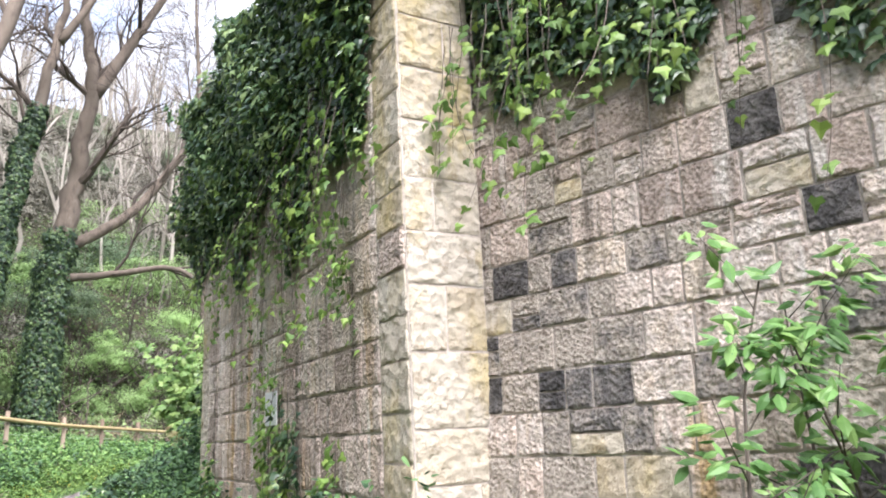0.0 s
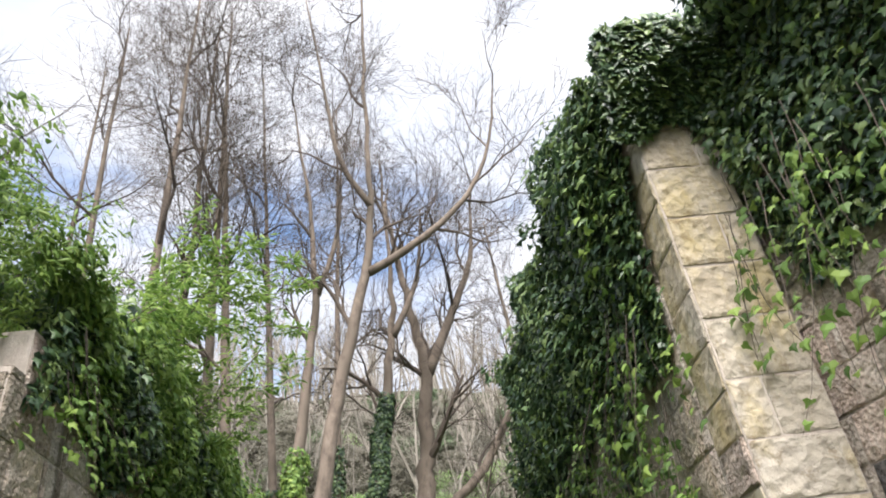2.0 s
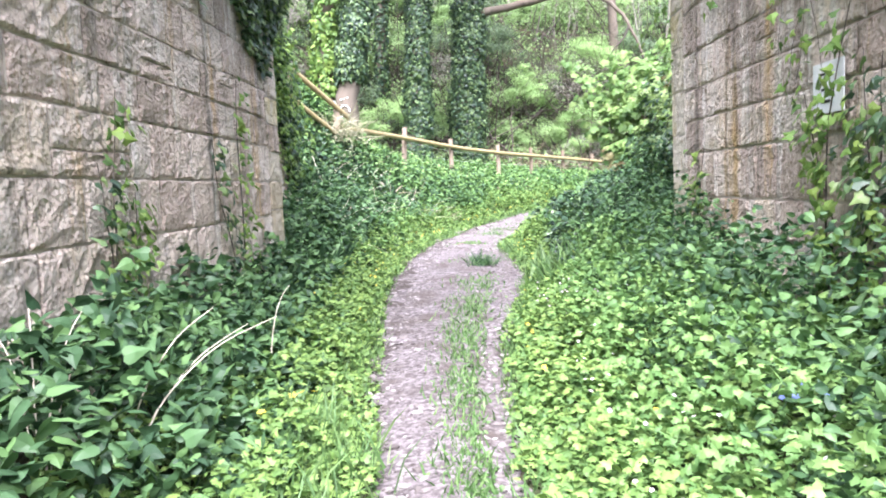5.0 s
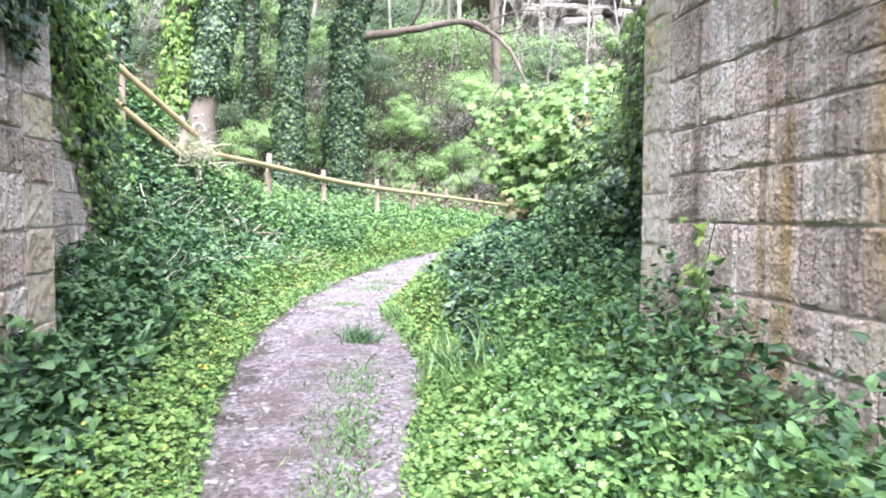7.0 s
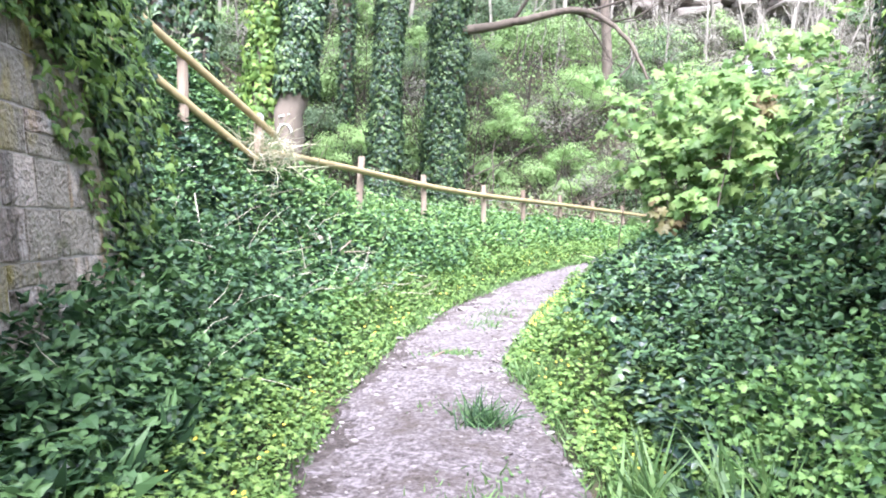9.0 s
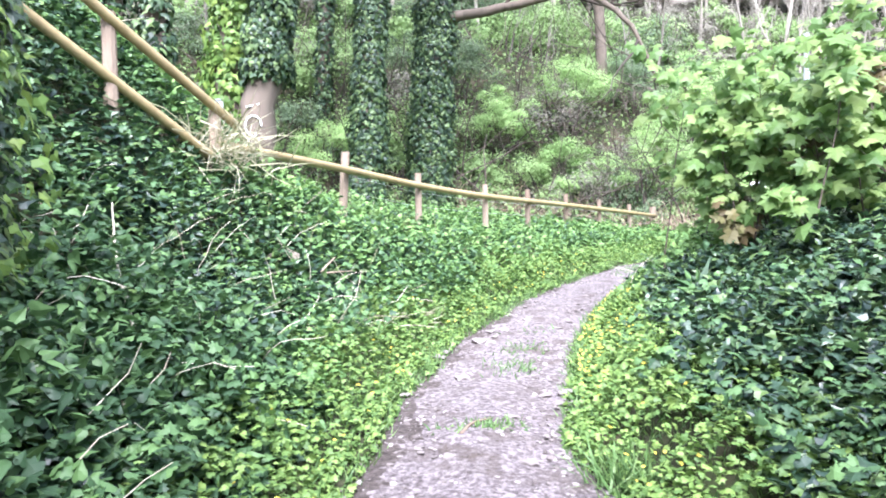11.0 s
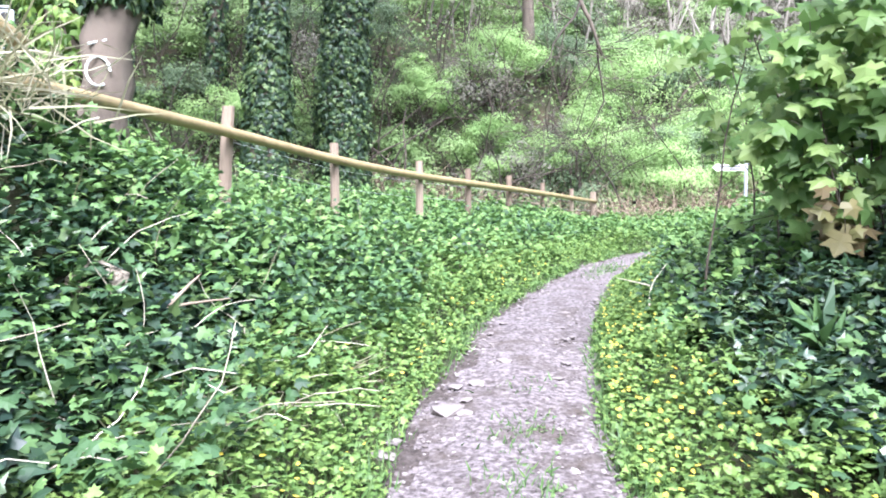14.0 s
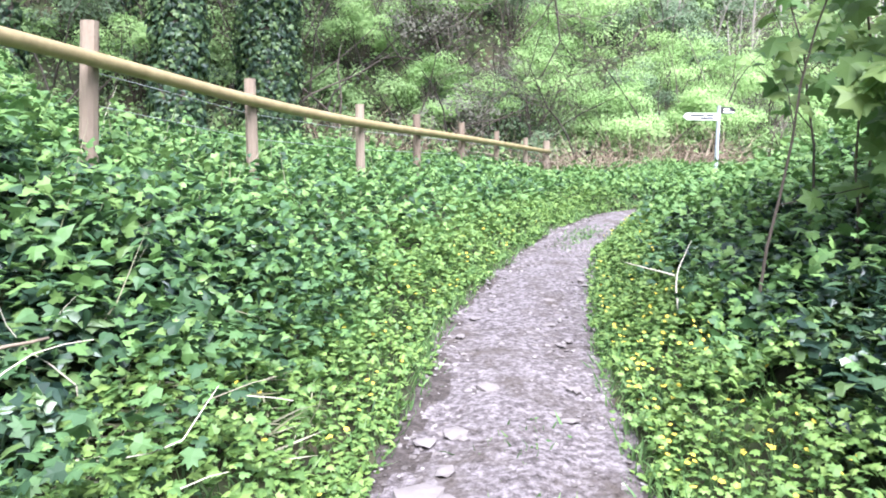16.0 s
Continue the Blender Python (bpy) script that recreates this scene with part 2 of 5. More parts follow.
# darker copy of the ivy leaf, the trunks' shade put into its colour
M_IVY_TREE = leafy("shaded_tree_ivy_leaf", (0.018, 0.04, 0.022), (0.036, 0.076, 0.034), (0.062, 0.12, 0.042), (0.12, 0.19, 0.055), rough=0.45, through_light=0.1, gloss=0.4)
M_NETTLE = leafy("nettle_green_leaf", (0.035, 0.085, 0.038), (0.075, 0.17, 0.062), (0.145, 0.285, 0.085), rough=0.5, through_light=0.22, deep=0.8)
M_HERB = leafy("bright_herb_leaf", (0.10, 0.22, 0.05), (0.16, 0.32, 0.075), (0.25, 0.42, 0.10), rough=0.55, through_light=0.24, deep=0.8)
M_EDGE = leafy("celandine_leaf", (0.085, 0.17, 0.035), (0.145, 0.26, 0.05), (0.215, 0.335, 0.065), rough=0.5, through_light=0.25)
M_GRASS = leafy("grass_blade", (0.08, 0.17, 0.045), (0.14, 0.28, 0.075), (0.22, 0.36, 0.11), rough=0.5, deep=0.8)
M_GRASS_DRY = leafy("dry_grass_blade", (0.24, 0.24, 0.12), (0.38, 0.36, 0.22), (0.5, 0.46, 0.33), rough=0.7)
M_SYC = leafy("sycamore_leaf", (0.10, 0.20, 0.045), (0.17, 0.29, 0.065), (0.26, 0.37, 0.10), rough=0.45, through_light=0.45)
M_SYC_RED = leafy("bronze_young_leaf", (0.12, 0.09, 0.035), (0.18, 0.135, 0.06), (0.22, 0.21, 0.075), rough=0.45, through_light=0.35)
M_ELDER = leafy("elder_leaf", (0.07, 0.17, 0.04), (0.13, 0.28, 0.065), (0.22, 0.37, 0.09), rough=0.45, through_light=0.35)
M_WILLOW = leafy("willow_leaf", (0.10, 0.19, 0.035), (0.19, 0.32, 0.055), (0.30, 0.43, 0.085), rough=0.5, through_light=0.45)
M_SHRUB = leafy("hill_shrub_leaf", (0.15, 0.25, 0.085), (0.25, 0.39, 0.125), (0.37, 0.51, 0.19), rough=0.7, amount=0.22, scale=0.30)
M_SHRUB_DARK = leafy("evergreen_shrub_leaf", (0.08, 0.13, 0.07), (0.14, 0.21, 0.105), (0.21, 0.29, 0.14), rough=0.7, amount=0.3, scale=0.4)
# pale spring green, lightened further to hold distance haze in its colour
M_HAZE = leafy("pale_hazed_spring_leaf", (0.21, 0.36, 0.11), (0.32, 0.50, 0.15), (0.44, 0.60, 0.22), rough=0.7, amount=0.22, scale=0.32)
M_SCRUB_GREY = leafy("leafless_grey_scrub", (0.12, 0.115, 0.085), (0.20, 0.19, 0.145), (0.31, 0.295, 0.235), rough=0.8, amount=0.3, scale=0.25)
M_BRACKEN = mat("dead_bramble_stem", [(0.25, (0.11, 0.08, 0.055)), (0.5, (0.22, 0.165, 0.115)), (0.75, (0.36, 0.29, 0.21))], scale=2, vary="island", amount=0.7)
M_YELLOW = leafy("yellow_petal", (0.62, 0.48, 0.01), (0.78, 0.62, 0.02), through_light=0.2)
M_PINK = leafy("pink_petal", (0.55, 0.38, 0.5), (0.72, 0.6, 0.68), through_light=0.2)
M_BLUE = leafy("blue_petal", (0.12, 0.16, 0.5), (0.2, 0.26, 0.62), through_light=0.2)


# ---- geometry helpers ----
def part(name, bm, material, parent, label=""):
    me = bpy.data.meshes.new(name)
    bm.to_mesh(me)
    bm.free()
    me.materials.append(material)
    ob = new(name, me)
    ob.parent = parent
    return tagged(ob, label)


def raw_mesh(name, verts, tris, material, parent=None, smooth=False):
    """A mesh object from numpy arrays of corners and triangles."""
    verts, tris = np.asarray(verts, np.float32), np.asarray(tris, np.int32)
    me = bpy.data.meshes.new(name)
    me.vertices.add(len(verts))
    me.vertices.foreach_set("co", verts.ravel())
    k = tris.shape[1]
    me.loops.add(tris.size)
    me.loops.foreach_set("vertex_index", tris.ravel())
    me.polygons.add(len(tris))
    me.polygons.foreach_set("loop_start", np.arange(0, tris.size, k, dtype=np.int32))
    me.polygons.foreach_set("use_smooth", np.full(len(tris), smooth))
    me.update(calc_edges=True)
    me.materials.append(material)
    ob = new(name, me)
    ob.parent = parent
    return ob


def empty(name, place=(0, 0, 0)):
    ob = new(name)
    ob.location = place
    ob.empty_display_size = 0.1
    return ob


def unit(v):
    return v / np.maximum(np.linalg.norm(v, axis=-1, keepdims=True), 1e-9)


def scatter(place, normal, size, shape, rng, heading=None):
    """Copies of a small leaf shape (tip along x, face up z), turned to their normals. Returns corners and triangles."""
    sv, sf = shape
    n = len(place)
    normal = unit(normal)
    side = heading if heading is not None else rng.normal(size=(n, 3))
    x = unit(side - (side * normal).sum(-1, keepdims=True) * normal)
    y = np.cross(normal, x)
    size = np.broadcast_to(size, (n,))
    v = (x[:, None] * sv[None, :, :1] + y[:, None] * sv[None, :, 1:2] + normal[:, None] * sv[None, :, 2:]) * size[:, None, None] + place[:, None]
    f = sf[None] + (np.arange(n) * len(sv))[:, None, None]
    return v.reshape(-1, 3), f.reshape(-1, sf.shape[1])


def fan(outline, droop=0.12):
    """A leaf from its half outline (x along, y across), folded on its midrib."""
    pts = [(x, y, -droop * x * x - 0.25 * abs(y)) for x, y in outline]
    right = [(x, -y, z) for x, y, z in pts[::-1] if y > 0]
    verts = [(0.45, 0, 0.02)] + pts + right
    k = len(verts) - 1
    return np.array(verts, float), np.array([(0, i + 1, (i + 1) % k + 1) for i in range(k)][::-1])


ELDER = fan([(0, 0), (0.3, 0.21), (0.65, 0.17), (1.0, 0)], 0.15)
IVY = fan([(0, 0), (-0.12, 0.32), (0.2, 0.55), (0.42, 0.26), (1.0, 0)])
SPRIG = (np.array([(0, 0, 0), (0.45, 0.3, -0.06), (1.0, 0, -0.1), (0.5, -0.28, -0.05)], float), np.array([(0, 2, 1), (0, 3, 2)]))
HEART = fan([(0, 0), (-0.08, 0.22), (0.08, 0.40), (0.3, 0.38), (0.55, 0.24), (0.78, 0.12), (1.0, 0)], 0.2)
OVATE = fan([(0, 0), (0.2, 0.34), (0.6, 0.27), (1.0, 0)])
LOBED = fan([(0, 0), (-0.1, 0.3), (0.25, 0.62), (0.45, 0.3), (0.8, 0.42), (0.72, 0.16), (1.05, 0)])
PALM = fan([(0, 0), (-0.2, 0.35), (0.12, 0.62), (0.28, 0.38), (0.66, 0.68), (0.68, 0.3), (1.1, 0)], 0.2)
LANCE = fan([(0, 0), (0.35, 0.13), (0.75, 0.08), (1.0, 0)], 0.2)
BLADE = (np.array([(0, 0.05, 0), (0, -0.05, 0), (0.55, 0.035, -0.06), (0.55, -0.035, -0.06), (1.0, 0, -0.28)], float), np.array([(0, 1, 3), (0, 3, 2), (2, 3, 4)]))
FLOWER = (np.array([(0, 0, 0)] + [(math.cos(a) * r, math.sin(a) * r, 0.12) for a, r in [(i * math.pi / 5, 0.5 if i % 2 == 0 else 0.32) for i in range(10)]], float),
          np.array([(0, i + 1, (i + 1) % 10 + 1) for i in range(10)]))


def stuff(name, label, category, material, pieces, parent=None):
    """Joins scattered pieces into one mesh."""
    vs, fs, base = [], [], 0
    for v, f in pieces:
        vs.append(v)
        fs.append(f + base)
        base += len(v)
    ob = raw_mesh(name, np.concatenate(vs), np.concatenate(fs), material, parent)
    return tagged(ob, kind="stuff") if parent else tagged(ob, label, category, kind="stuff")


def tube(points, radii, sides=6):
    """A bent tapering tube, closed at its ends."""
    p = np.asarray(points, float)
    r = np.broadcast_to(np.asarray(radii, float), (len(p),))
    d = unit(np.gradient(p, axis=0))
    ref = np.array([0.0, 0, 1]) if abs(d[0][2]) < 0.9 else np.array([1.0, 0, 0])
    u = unit(np.cross(d, ref))
    w = np.cross(d, u)
    a = np.arange(sides) * 2 * math.pi / sides
    ring = (u[:, None] * np.cos(a)[None, :, None] + w[:, None] * np.sin(a)[None, :, None]) * r[:, None, None] + p[:, None]
    v = np.concatenate([ring.reshape(-1, 3), p[:1], p[-1:]])
    k, m = len(p), len(p) * sides
    f = []
    for i in range(k - 1):
        for j in range(sides):
            q, s = i * sides + j, i * sides + (j + 1) % sides
            f += [(q, s, s + sides), (q, s + sides, q + sides)]
    for j in range(sides):
        f.append((m, (j + 1) % sides, j))
        f.append((m + 1, (k - 1) * sides + j, (k - 1) * sides + (j + 1) % sides))
    return v, np.array(f)


def wander(start, way, length, steps, rng, bend=0.15, lift=0.0):
    """A crooked line of steps from start along way."""
    pts, d = [np.array(start, float)], unit(np.array(way, float))
    for _ in range(steps):
        d = unit(d + rng.normal(size=3) * bend + np.array([0, 0, lift]))
        pts.append(pts[-1] + d * length / steps)
    return np.array(pts)


def spread(line, radius, rng, levels, out, length, per=3, bend=0.16, angle=0.7, lift=0.05, thin=0.55, start=0.3, sides=5, floor=0.0):
    """Branches that leave a line, and their own branches in turn, into out as (level, points, radii)."""
    if levels == 0:
        return
    n = len(line)
    for i in range(per):
        s = start + (1 - start) * (i + rng.random() * 0.9) / per
        q = min(s * (n - 1), n - 1.001)
        a = int(q)
        at = line[a] + (line[a + 1] - line[a]) * (q - a)
        d = unit(line[a + 1] - line[a])
        o = unit(np.cross(d, rng.normal(size=3)))
        way = d * math.cos(angle * rng.uniform(0.7, 1.2)) + o * math.sin(angle * rng.uniform(0.7, 1.2))
        ln = length * rng.uniform(0.65, 1.2) * (1.15 - 0.5 * s)
        r0 = max(radius * (1 - 0.6 * s) * thin, floor)
        pts = wander(at, way, ln, 5 if levels > 2 else 4 if levels > 1 else 2, rng, bend, lift)
        out.append((levels, pts, np.linspace(r0, r0 * 0.3, len(pts))))
        spread(pts, r0, rng, levels - 1, out, length * 0.66, per, bend, angle, lift, thin, 0.15, sides, floor)


def tubes(branches):
    return [tube(p, r, 6 if lv > 2 else 4 if lv > 1 else 3) for lv, p, r in branches]


# ---- the lie of the land ----
PY = [-40, -6, 2, 3.6, 5.3, 7, 8.7, 10.6, 11.3, 12.6, 14, 15.1, 16.4, 17.5, 18.7, 20.3, 22, 23.7, 24.6]
PL = [-0.5, -0.45, -0.40, -0.58, -0.72, -0.89, -0.92, -0.78, -0.63, -0.45, -0.05, 0.22, 0.85, 1.25, 1.92, 2.97, 4.25, 5.8, 7.4]
PR = [0.5, 0.5, 0.42, 0.45, 0.53, 0.80, 1.05, 0.92, 0.82, 1.15, 1.47, 1.80, 2.28, 2.78, 3.34, 4.2, 5.5, 6.9, 9.0]
GY = [-40, 3, 6, 9.5, 11.5, 14, 16, 17.5, 22, 26, 31, 40]
GZ = [-0.4, -0.36, -0.3, -0.15, 0, 0.03, 0.14, 0.2, 0.48, 0.58, 0.66, 1.0]


def left_edge(y):
    return np.interp(y, PY, PL)


def right_edge(y):
    return np.interp(y, PY, PR)


def smooth(a, b, v):
    t = np.clip((v - a) / (b - a), 0, 1)
    return t * t * (3 - 2 * t)


def waves(x, y):
    return 0.5 * np.sin(x * 1.7 + 1.3 * np.sin(y * 0.9)) * np.cos(y * 1.3 + x * 0.4) + 0.3 * np.sin(x * 4.1 + y * 2.3) + 0.2 * np.sin(y * 5.2 - x * 3.1 + 1)


def land(x, y):
    """The height of the ground."""
    x, y = np.asarray(x, float), np.asarray(y, float)
    z = np.interp(y, GY, GZ)
    dl, dr = left_edge(y) - x, x - right_edge(y)
    bank_l = 0.10 + 0.28 * smooth(5.5, 9, y) - 0.26 * smooth(17, 23, y)
    z = z + np.clip(dl - 0.15, 0, 7) * bank_l + np.clip(dl - 1.6, 0, 2.6) * 0.75 * smooth(8, 11, y) * (1 - smooth(15.2, 17.6, y)) + 0.05 * smooth(0.0, 0.3, dl)
    bank_r = 0.10 + 0.32 * smooth(6, 10, y) - 0.36 * smooth(17, 24, y)
    z = z + np.clip(dr - 0.2, 0, 5) * bank_r + 0.05 * smooth(0.0, 0.3, dr)
    flare = np.clip(0.5 - y, 0, 20) * 0.33
    z = np.maximum(z, np.interp(y, GY, GZ) + 4.0 * smooth(2.9, 3.6, -x - flare) * (1 - smooth(6, 13, y)))
    z = np.maximum(z, np.interp(y, GY, GZ) + 5.2 * smooth(3.4, 4.1, x - flare) * (1 - smooth(5.5, 10, y)))
    s = y - 33 - np.clip(x - 6, 0, 60) * 0.25
    hill = 0.72 * np.where(s > 0, s, 0) * smooth(0, 9, s)
    side = 0.5 * np.clip(-x - 14, 0, 60) + 0.35 * np.clip(x - 26, 0, 60)
    hill = np.where(hill + side > 42, 42 + 0.05 * (hill + side - 42), hill + side)
    z = z + hill + 0.06 * waves(x, y) * (smooth(0, 0.6, dl) + smooth(0, 0.6, dr)) + 0.8 * waves(x * 0.12, y * 0.12) * smooth(34, 50, y)
    inside = (1 - smooth(-0.12, 0.0, dl)) * (1 - smooth(-0.12, 0.0, dr)) * (1 - smooth(24.2, 24.6, y))
    return z - 0.07 * inside


gx = np.concatenate([-np.geomspace(700, 9.2, 34), np.arange(-9, 13.01, 0.2), np.geomspace(13.3, 700, 34)])
gy = np.concatenate([-np.geomspace(700, 8.2, 24), np.arange(-8, 34.01, 0.2), np.geomspace(34.3, 900, 46)])
GXX, GYY = np.meshgrid(gx, gy)
gv = np.stack([GXX, GYY, land(GXX, GYY)], -1).reshape(-1, 3)
gi = np.arange(len(gv)).reshape(GXX.shape)
quads = np.stack([gi[:-1, :-1], gi[:-1, 1:], gi[1:, 1:], gi[1:, :-1]], -1).reshape(-1, 4)
ground = tagged(raw_mesh("ground", gv, quads, M_EARTH, smooth=True), "dark woodland soil with moss, banks rising beside the path", "ground", kind="structure")

# the path, a strip with worn ruts and a ragged edge
prng = np.random.default_rng(5)
py = np.arange(-8, 24.5, 0.06)
pu = np.linspace(-0.10, 1.08, 34)
pe = 0.07 * np.interp(py, np.arange(-9, 26, 0.35), prng.normal(size=100))
pf = 0.07 * np.interp(py, np.arange(-9, 26, 0.35), prng.normal(size=100))
la, ra = left_edge(py) + pe, right_edge(py) + pf
PX = la[:, None] + (ra - la)[:, None] * pu[None]
PYY = np.broadcast_to(py[:, None], PX.shape)
crown = 0.02 * np.cos((pu - 0.5) * 9)[None] - 0.045 * smooth(0.42, 0.56, abs(pu - 0.5))[None]
rough_bits = np.array([[noise.noise(Vector((x * 5, y * 5, 0))) * 0.014 + noise.noise(Vector((x * 17, y * 17, 3))) * 0.009 for x, y in zip(a, b)] for a, b in zip(PX, PYY)])
PZ = np.interp(PYY, GY, GZ) + crown + rough_bits
pv = np.stack([PX, PYY, PZ], -1).reshape(-1, 3)
pi = np.arange(len(pv)).reshape(PX.shape)
pq = np.stack([pi[:-1, :-1], pi[:-1, 1:], pi[1:, 1:], pi[1:, :-1]], -1).reshape(-1, 4)
path = tagged(raw_mesh("path", pv, pq, M_PATH, smooth=True), "narrow trodden earth path strewn with pale stones", "path", kind="structure")


path.data.materials.append(M_SOIL)
cu, cy = np.meshgrid((pu[:-1] + pu[1:]) / 2, (py[:-1] + py[1:]) / 2)
ragged = 0.06 + 0.10 * waves(cy * 1.3, cu * 3) + 0.08 * waves(cy * 4, cu * 5 + 2) + 0.06 * smooth(5, 8, cy)
path.data.polygons.foreach_set("material_index", ((cu < ragged) | (cu > 0.99 + 0.5 * ragged - 0.05)).astype(np.int32).ravel())


def on_path(x, y):
    return np.interp(y, GY, GZ) - 0.005


# ---- stone abutments ----
def block_shape(seed, rough):
    """A rock-faced block: 1 wide (x), 1 high (z), its face towards -y with bulge and chipped edges, 0.16 deep."""
    r = np.random.default_rng(seed)
    bm = bmesh.new()
    us, ws = [-0.49, -0.455, -0.30, -0.10, 0.10, 0.30, 0.455, 0.49], [-0.486, -0.43, -0.22, 0.0, 0.22, 0.43, 0.486]
    nx, nz = len(us), len(ws)
    grid = []
    for j, w in enumerate(ws):
        row = []
        for i, u in enumerate(us):
            edge = i in (0, nx - 1) or j in (0, nz - 1)
            depth = -0.3 * rough * r.random() if edge else -rough * r.uniform(0.0, 1.0) ** 0.8
            k = 0.012 if edge else 0.03
            row.append(bm.verts.new((u + r.uniform(-k, k), depth, w + r.uniform(-k, k))))
        grid.append(row)
    for j in range(nz - 1):
        for i in range(nx - 1):
            bm.faces.new((grid[j][i], grid[j][i + 1], grid[j + 1][i + 1], grid[j + 1][i]))
    rim = grid[0][:] + [grid[j][-1] for j in range(1, nz)] + grid[-1][-2::-1] + [grid[j][0] for j in range(nz - 2, 0, -1)]
    back = [bm.verts.new((v.co.x, 0.16, v.co.z)) for v in rim]
    for i in range(len(rim)):
        k = (i + 1) % len(rim)
        bm.faces.new((rim[k], rim[i], back[i], back[k]))
    me = bpy.data.meshes.new("stone_block")
    bm.to_mesh(me)
    bm.free()
    return me


def block_set(material, rough, seed):
    out = []
    for i in range(8):
        me = block_shape(seed + i, rough)
        me.materials.append(material)
        out.append(me)
    return out


BROWN, LICHEN = block_set(M_STONE_BROWN, 0.017, 70), block_set(M_LICHEN, 0.013, 90)
ROCK, SOOT, PALE = block_set(M_STONE, 0.018, 10), block_set(M_SOOT, 0.015, 30), block_set(M_PALE, 0.011, 50)


def wall(name, a, b, z0, z1, label, thick=0.5, batter=0.0, sets=((ROCK, 1.0),), course=0.36, seed=1, lengths=(0.35, 0.8), slant=0.0, sneck=0.0, pick=None):
    """A mortared core from a to b, its face to the right-hand side of a to b, with a block for every stone.
    slant draws the start back with height, sneck is the share of places filled by two low stones."""
    r = np.random.default_rng(seed)
    a, b = Vector((*a, 0)), Vector((*b, 0))
    run = (b - a).length
    u = (b - a).normalized()
    n = Vector((u.y, -u.x, 0))
    bm = bmesh.new()
    core = []
    for s in (0.004, run - 0.004):
        for d, z in ((-0.001, z0), (thick, z0), (thick, z1 - 0.01), (-0.001, z1 - 0.01)):
            core.append(bm.verts.new(a + u * (s + (slant * (z - z0) if s < 0.1 else 0)) - n * (d + batter * (z - z0) * (1 if d < thick else 0)) + Vector((0, 0, z))))
    for q in ((0, 1, 2, 3), (7, 6, 5, 4), (0, 4, 5, 1), (1, 5, 6, 2), (2, 6, 7, 3), (3, 7, 4, 0)):
        bm.faces.new([core[i] for i in q])
    bmesh.ops.recalc_face_normals(bm, faces=bm.faces)
    ob = tagged(part(name, bm, M_MORTAR, None), label, "wall", kind="structure")
    rot = Matrix((u, -n, Vector((0, 0, 1)))).transposed().to_4x4()
    lean = Matrix.Rotation(-math.atan(batter), 4, "X")
    z = z0
    while z < z1 - 0.05:
        h = min(course * r.uniform(0.78, 1.18), z1 - z)
        s = slant * (z + h / 2 - z0)
        while s < run - 0.02:
            w = r.uniform(*lengths)
            if run - s - w < lengths[0] * 0.6:
                w = run - s
            split = r.uniform(0.35, 0.65) if r.random() < sneck else 1.0
            for low, tall in ((0.0, split),) if split == 1.0 else ((0.0, split), (split, 1 - split)):
                zc, hh = z + h * (low + tall / 2), h * tall
                shapes = (pick and pick(s + w / 2, zc, r)) or sets[int(r.choice(len(sets), p=[p for _, p in sets]))][0]
                st = new("stone_block", shapes[int(r.integers(8))])
                c = a + u * (s + w / 2) - n * (batter * (zc - z0) + r.uniform(-0.011, -0.003)) + Vector((0, 0, zc))
                st.matrix_world = Matrix.Translation(c) @ rot @ lean @ Matrix.Rotation(r.normal() * 0.006, 4, "Y") @ Matrix.Diagonal((w - 0.012, 1, hh - 0.008, 1))
                st.parent = ob
            s += w
        z += h
    return ob


MIX = ((ROCK, 1.0),)
RL, RR = -1.88, 2.36


def sooted(s, z, r):
    """Soot lies in a drift beside the pilaster and thins out along the wing."""
    drift = 0.75 * math.exp(-((s - 0.55) / 0.5) ** 2) * (0.45 if z > 2.4 else 1.0) + 0.16
    return SOOT if r.random() < drift else None


wall("wall_passage_left", (RL, 0.95), (RL, 6.5), -0.9, 3.9, "weathered sandstone abutment wall with ivy over its top", 0.9, 0.0, MIX, seed=3, lengths=(0.26, 0.62), sneck=0.06)
wall("wall_passage_left_quoin", (RL, 0.53), (RL, 0.95), -0.9, 3.55, "lichened sandstone corner stones of the abutment", 0.3, 0.0, ((LICHEN, 1.0),), seed=4, lengths=(0.5, 0.6), slant=0.055)
wall("wall_passage_left_end", (RL + 0.004, 6.5), (RL + 0.004, 7.0), -0.9, 3.6, "pale stone end of the abutment wall", 0.3, 0.0, ((PALE, 0.6), (ROCK, 0.4)), seed=7, lengths=(0.6, 0.7))
wall("wall_pilaster_left", (RL - 0.85, 0.53), (RL + 0.003, 0.53), -0.9, 3.50, "dressed stone pilaster with yellow lichen at the abutment corner", 0.4, 0.055, ((LICHEN, 1.0),), seed=5, lengths=(0.36, 0.5), course=0.42)
wall("wall_wing_left", (RL - 2.2, -5.6), (RL - 0.28, 0.62), -0.9, 4.6, "brown sandstone wing wall with its shade put into the stone colour", 0.6, 0.07, ((BROWN, 0.9), (LICHEN, 0.1)), seed=6, lengths=(0.35, 0.75), sneck=0.1)
wall("wall_far_face_left", (RL, 7.03), (RL - 0.7, 7.03), -0.9, 3.6, "hidden back face of the abutment", 0.3, 0.0, MIX, seed=17)
wall("wall_far_wing_left", (RL - 0.33, 7.05), (RL - 0.5, 10.4), -0.9, 3.2, "brown stained sandstone wing wall disappearing in ivy", 0.5, 0.08, ((LICHEN, 0.6), (ROCK, 0.4)), seed=8, lengths=(0.28, 0.6), sneck=0.1)
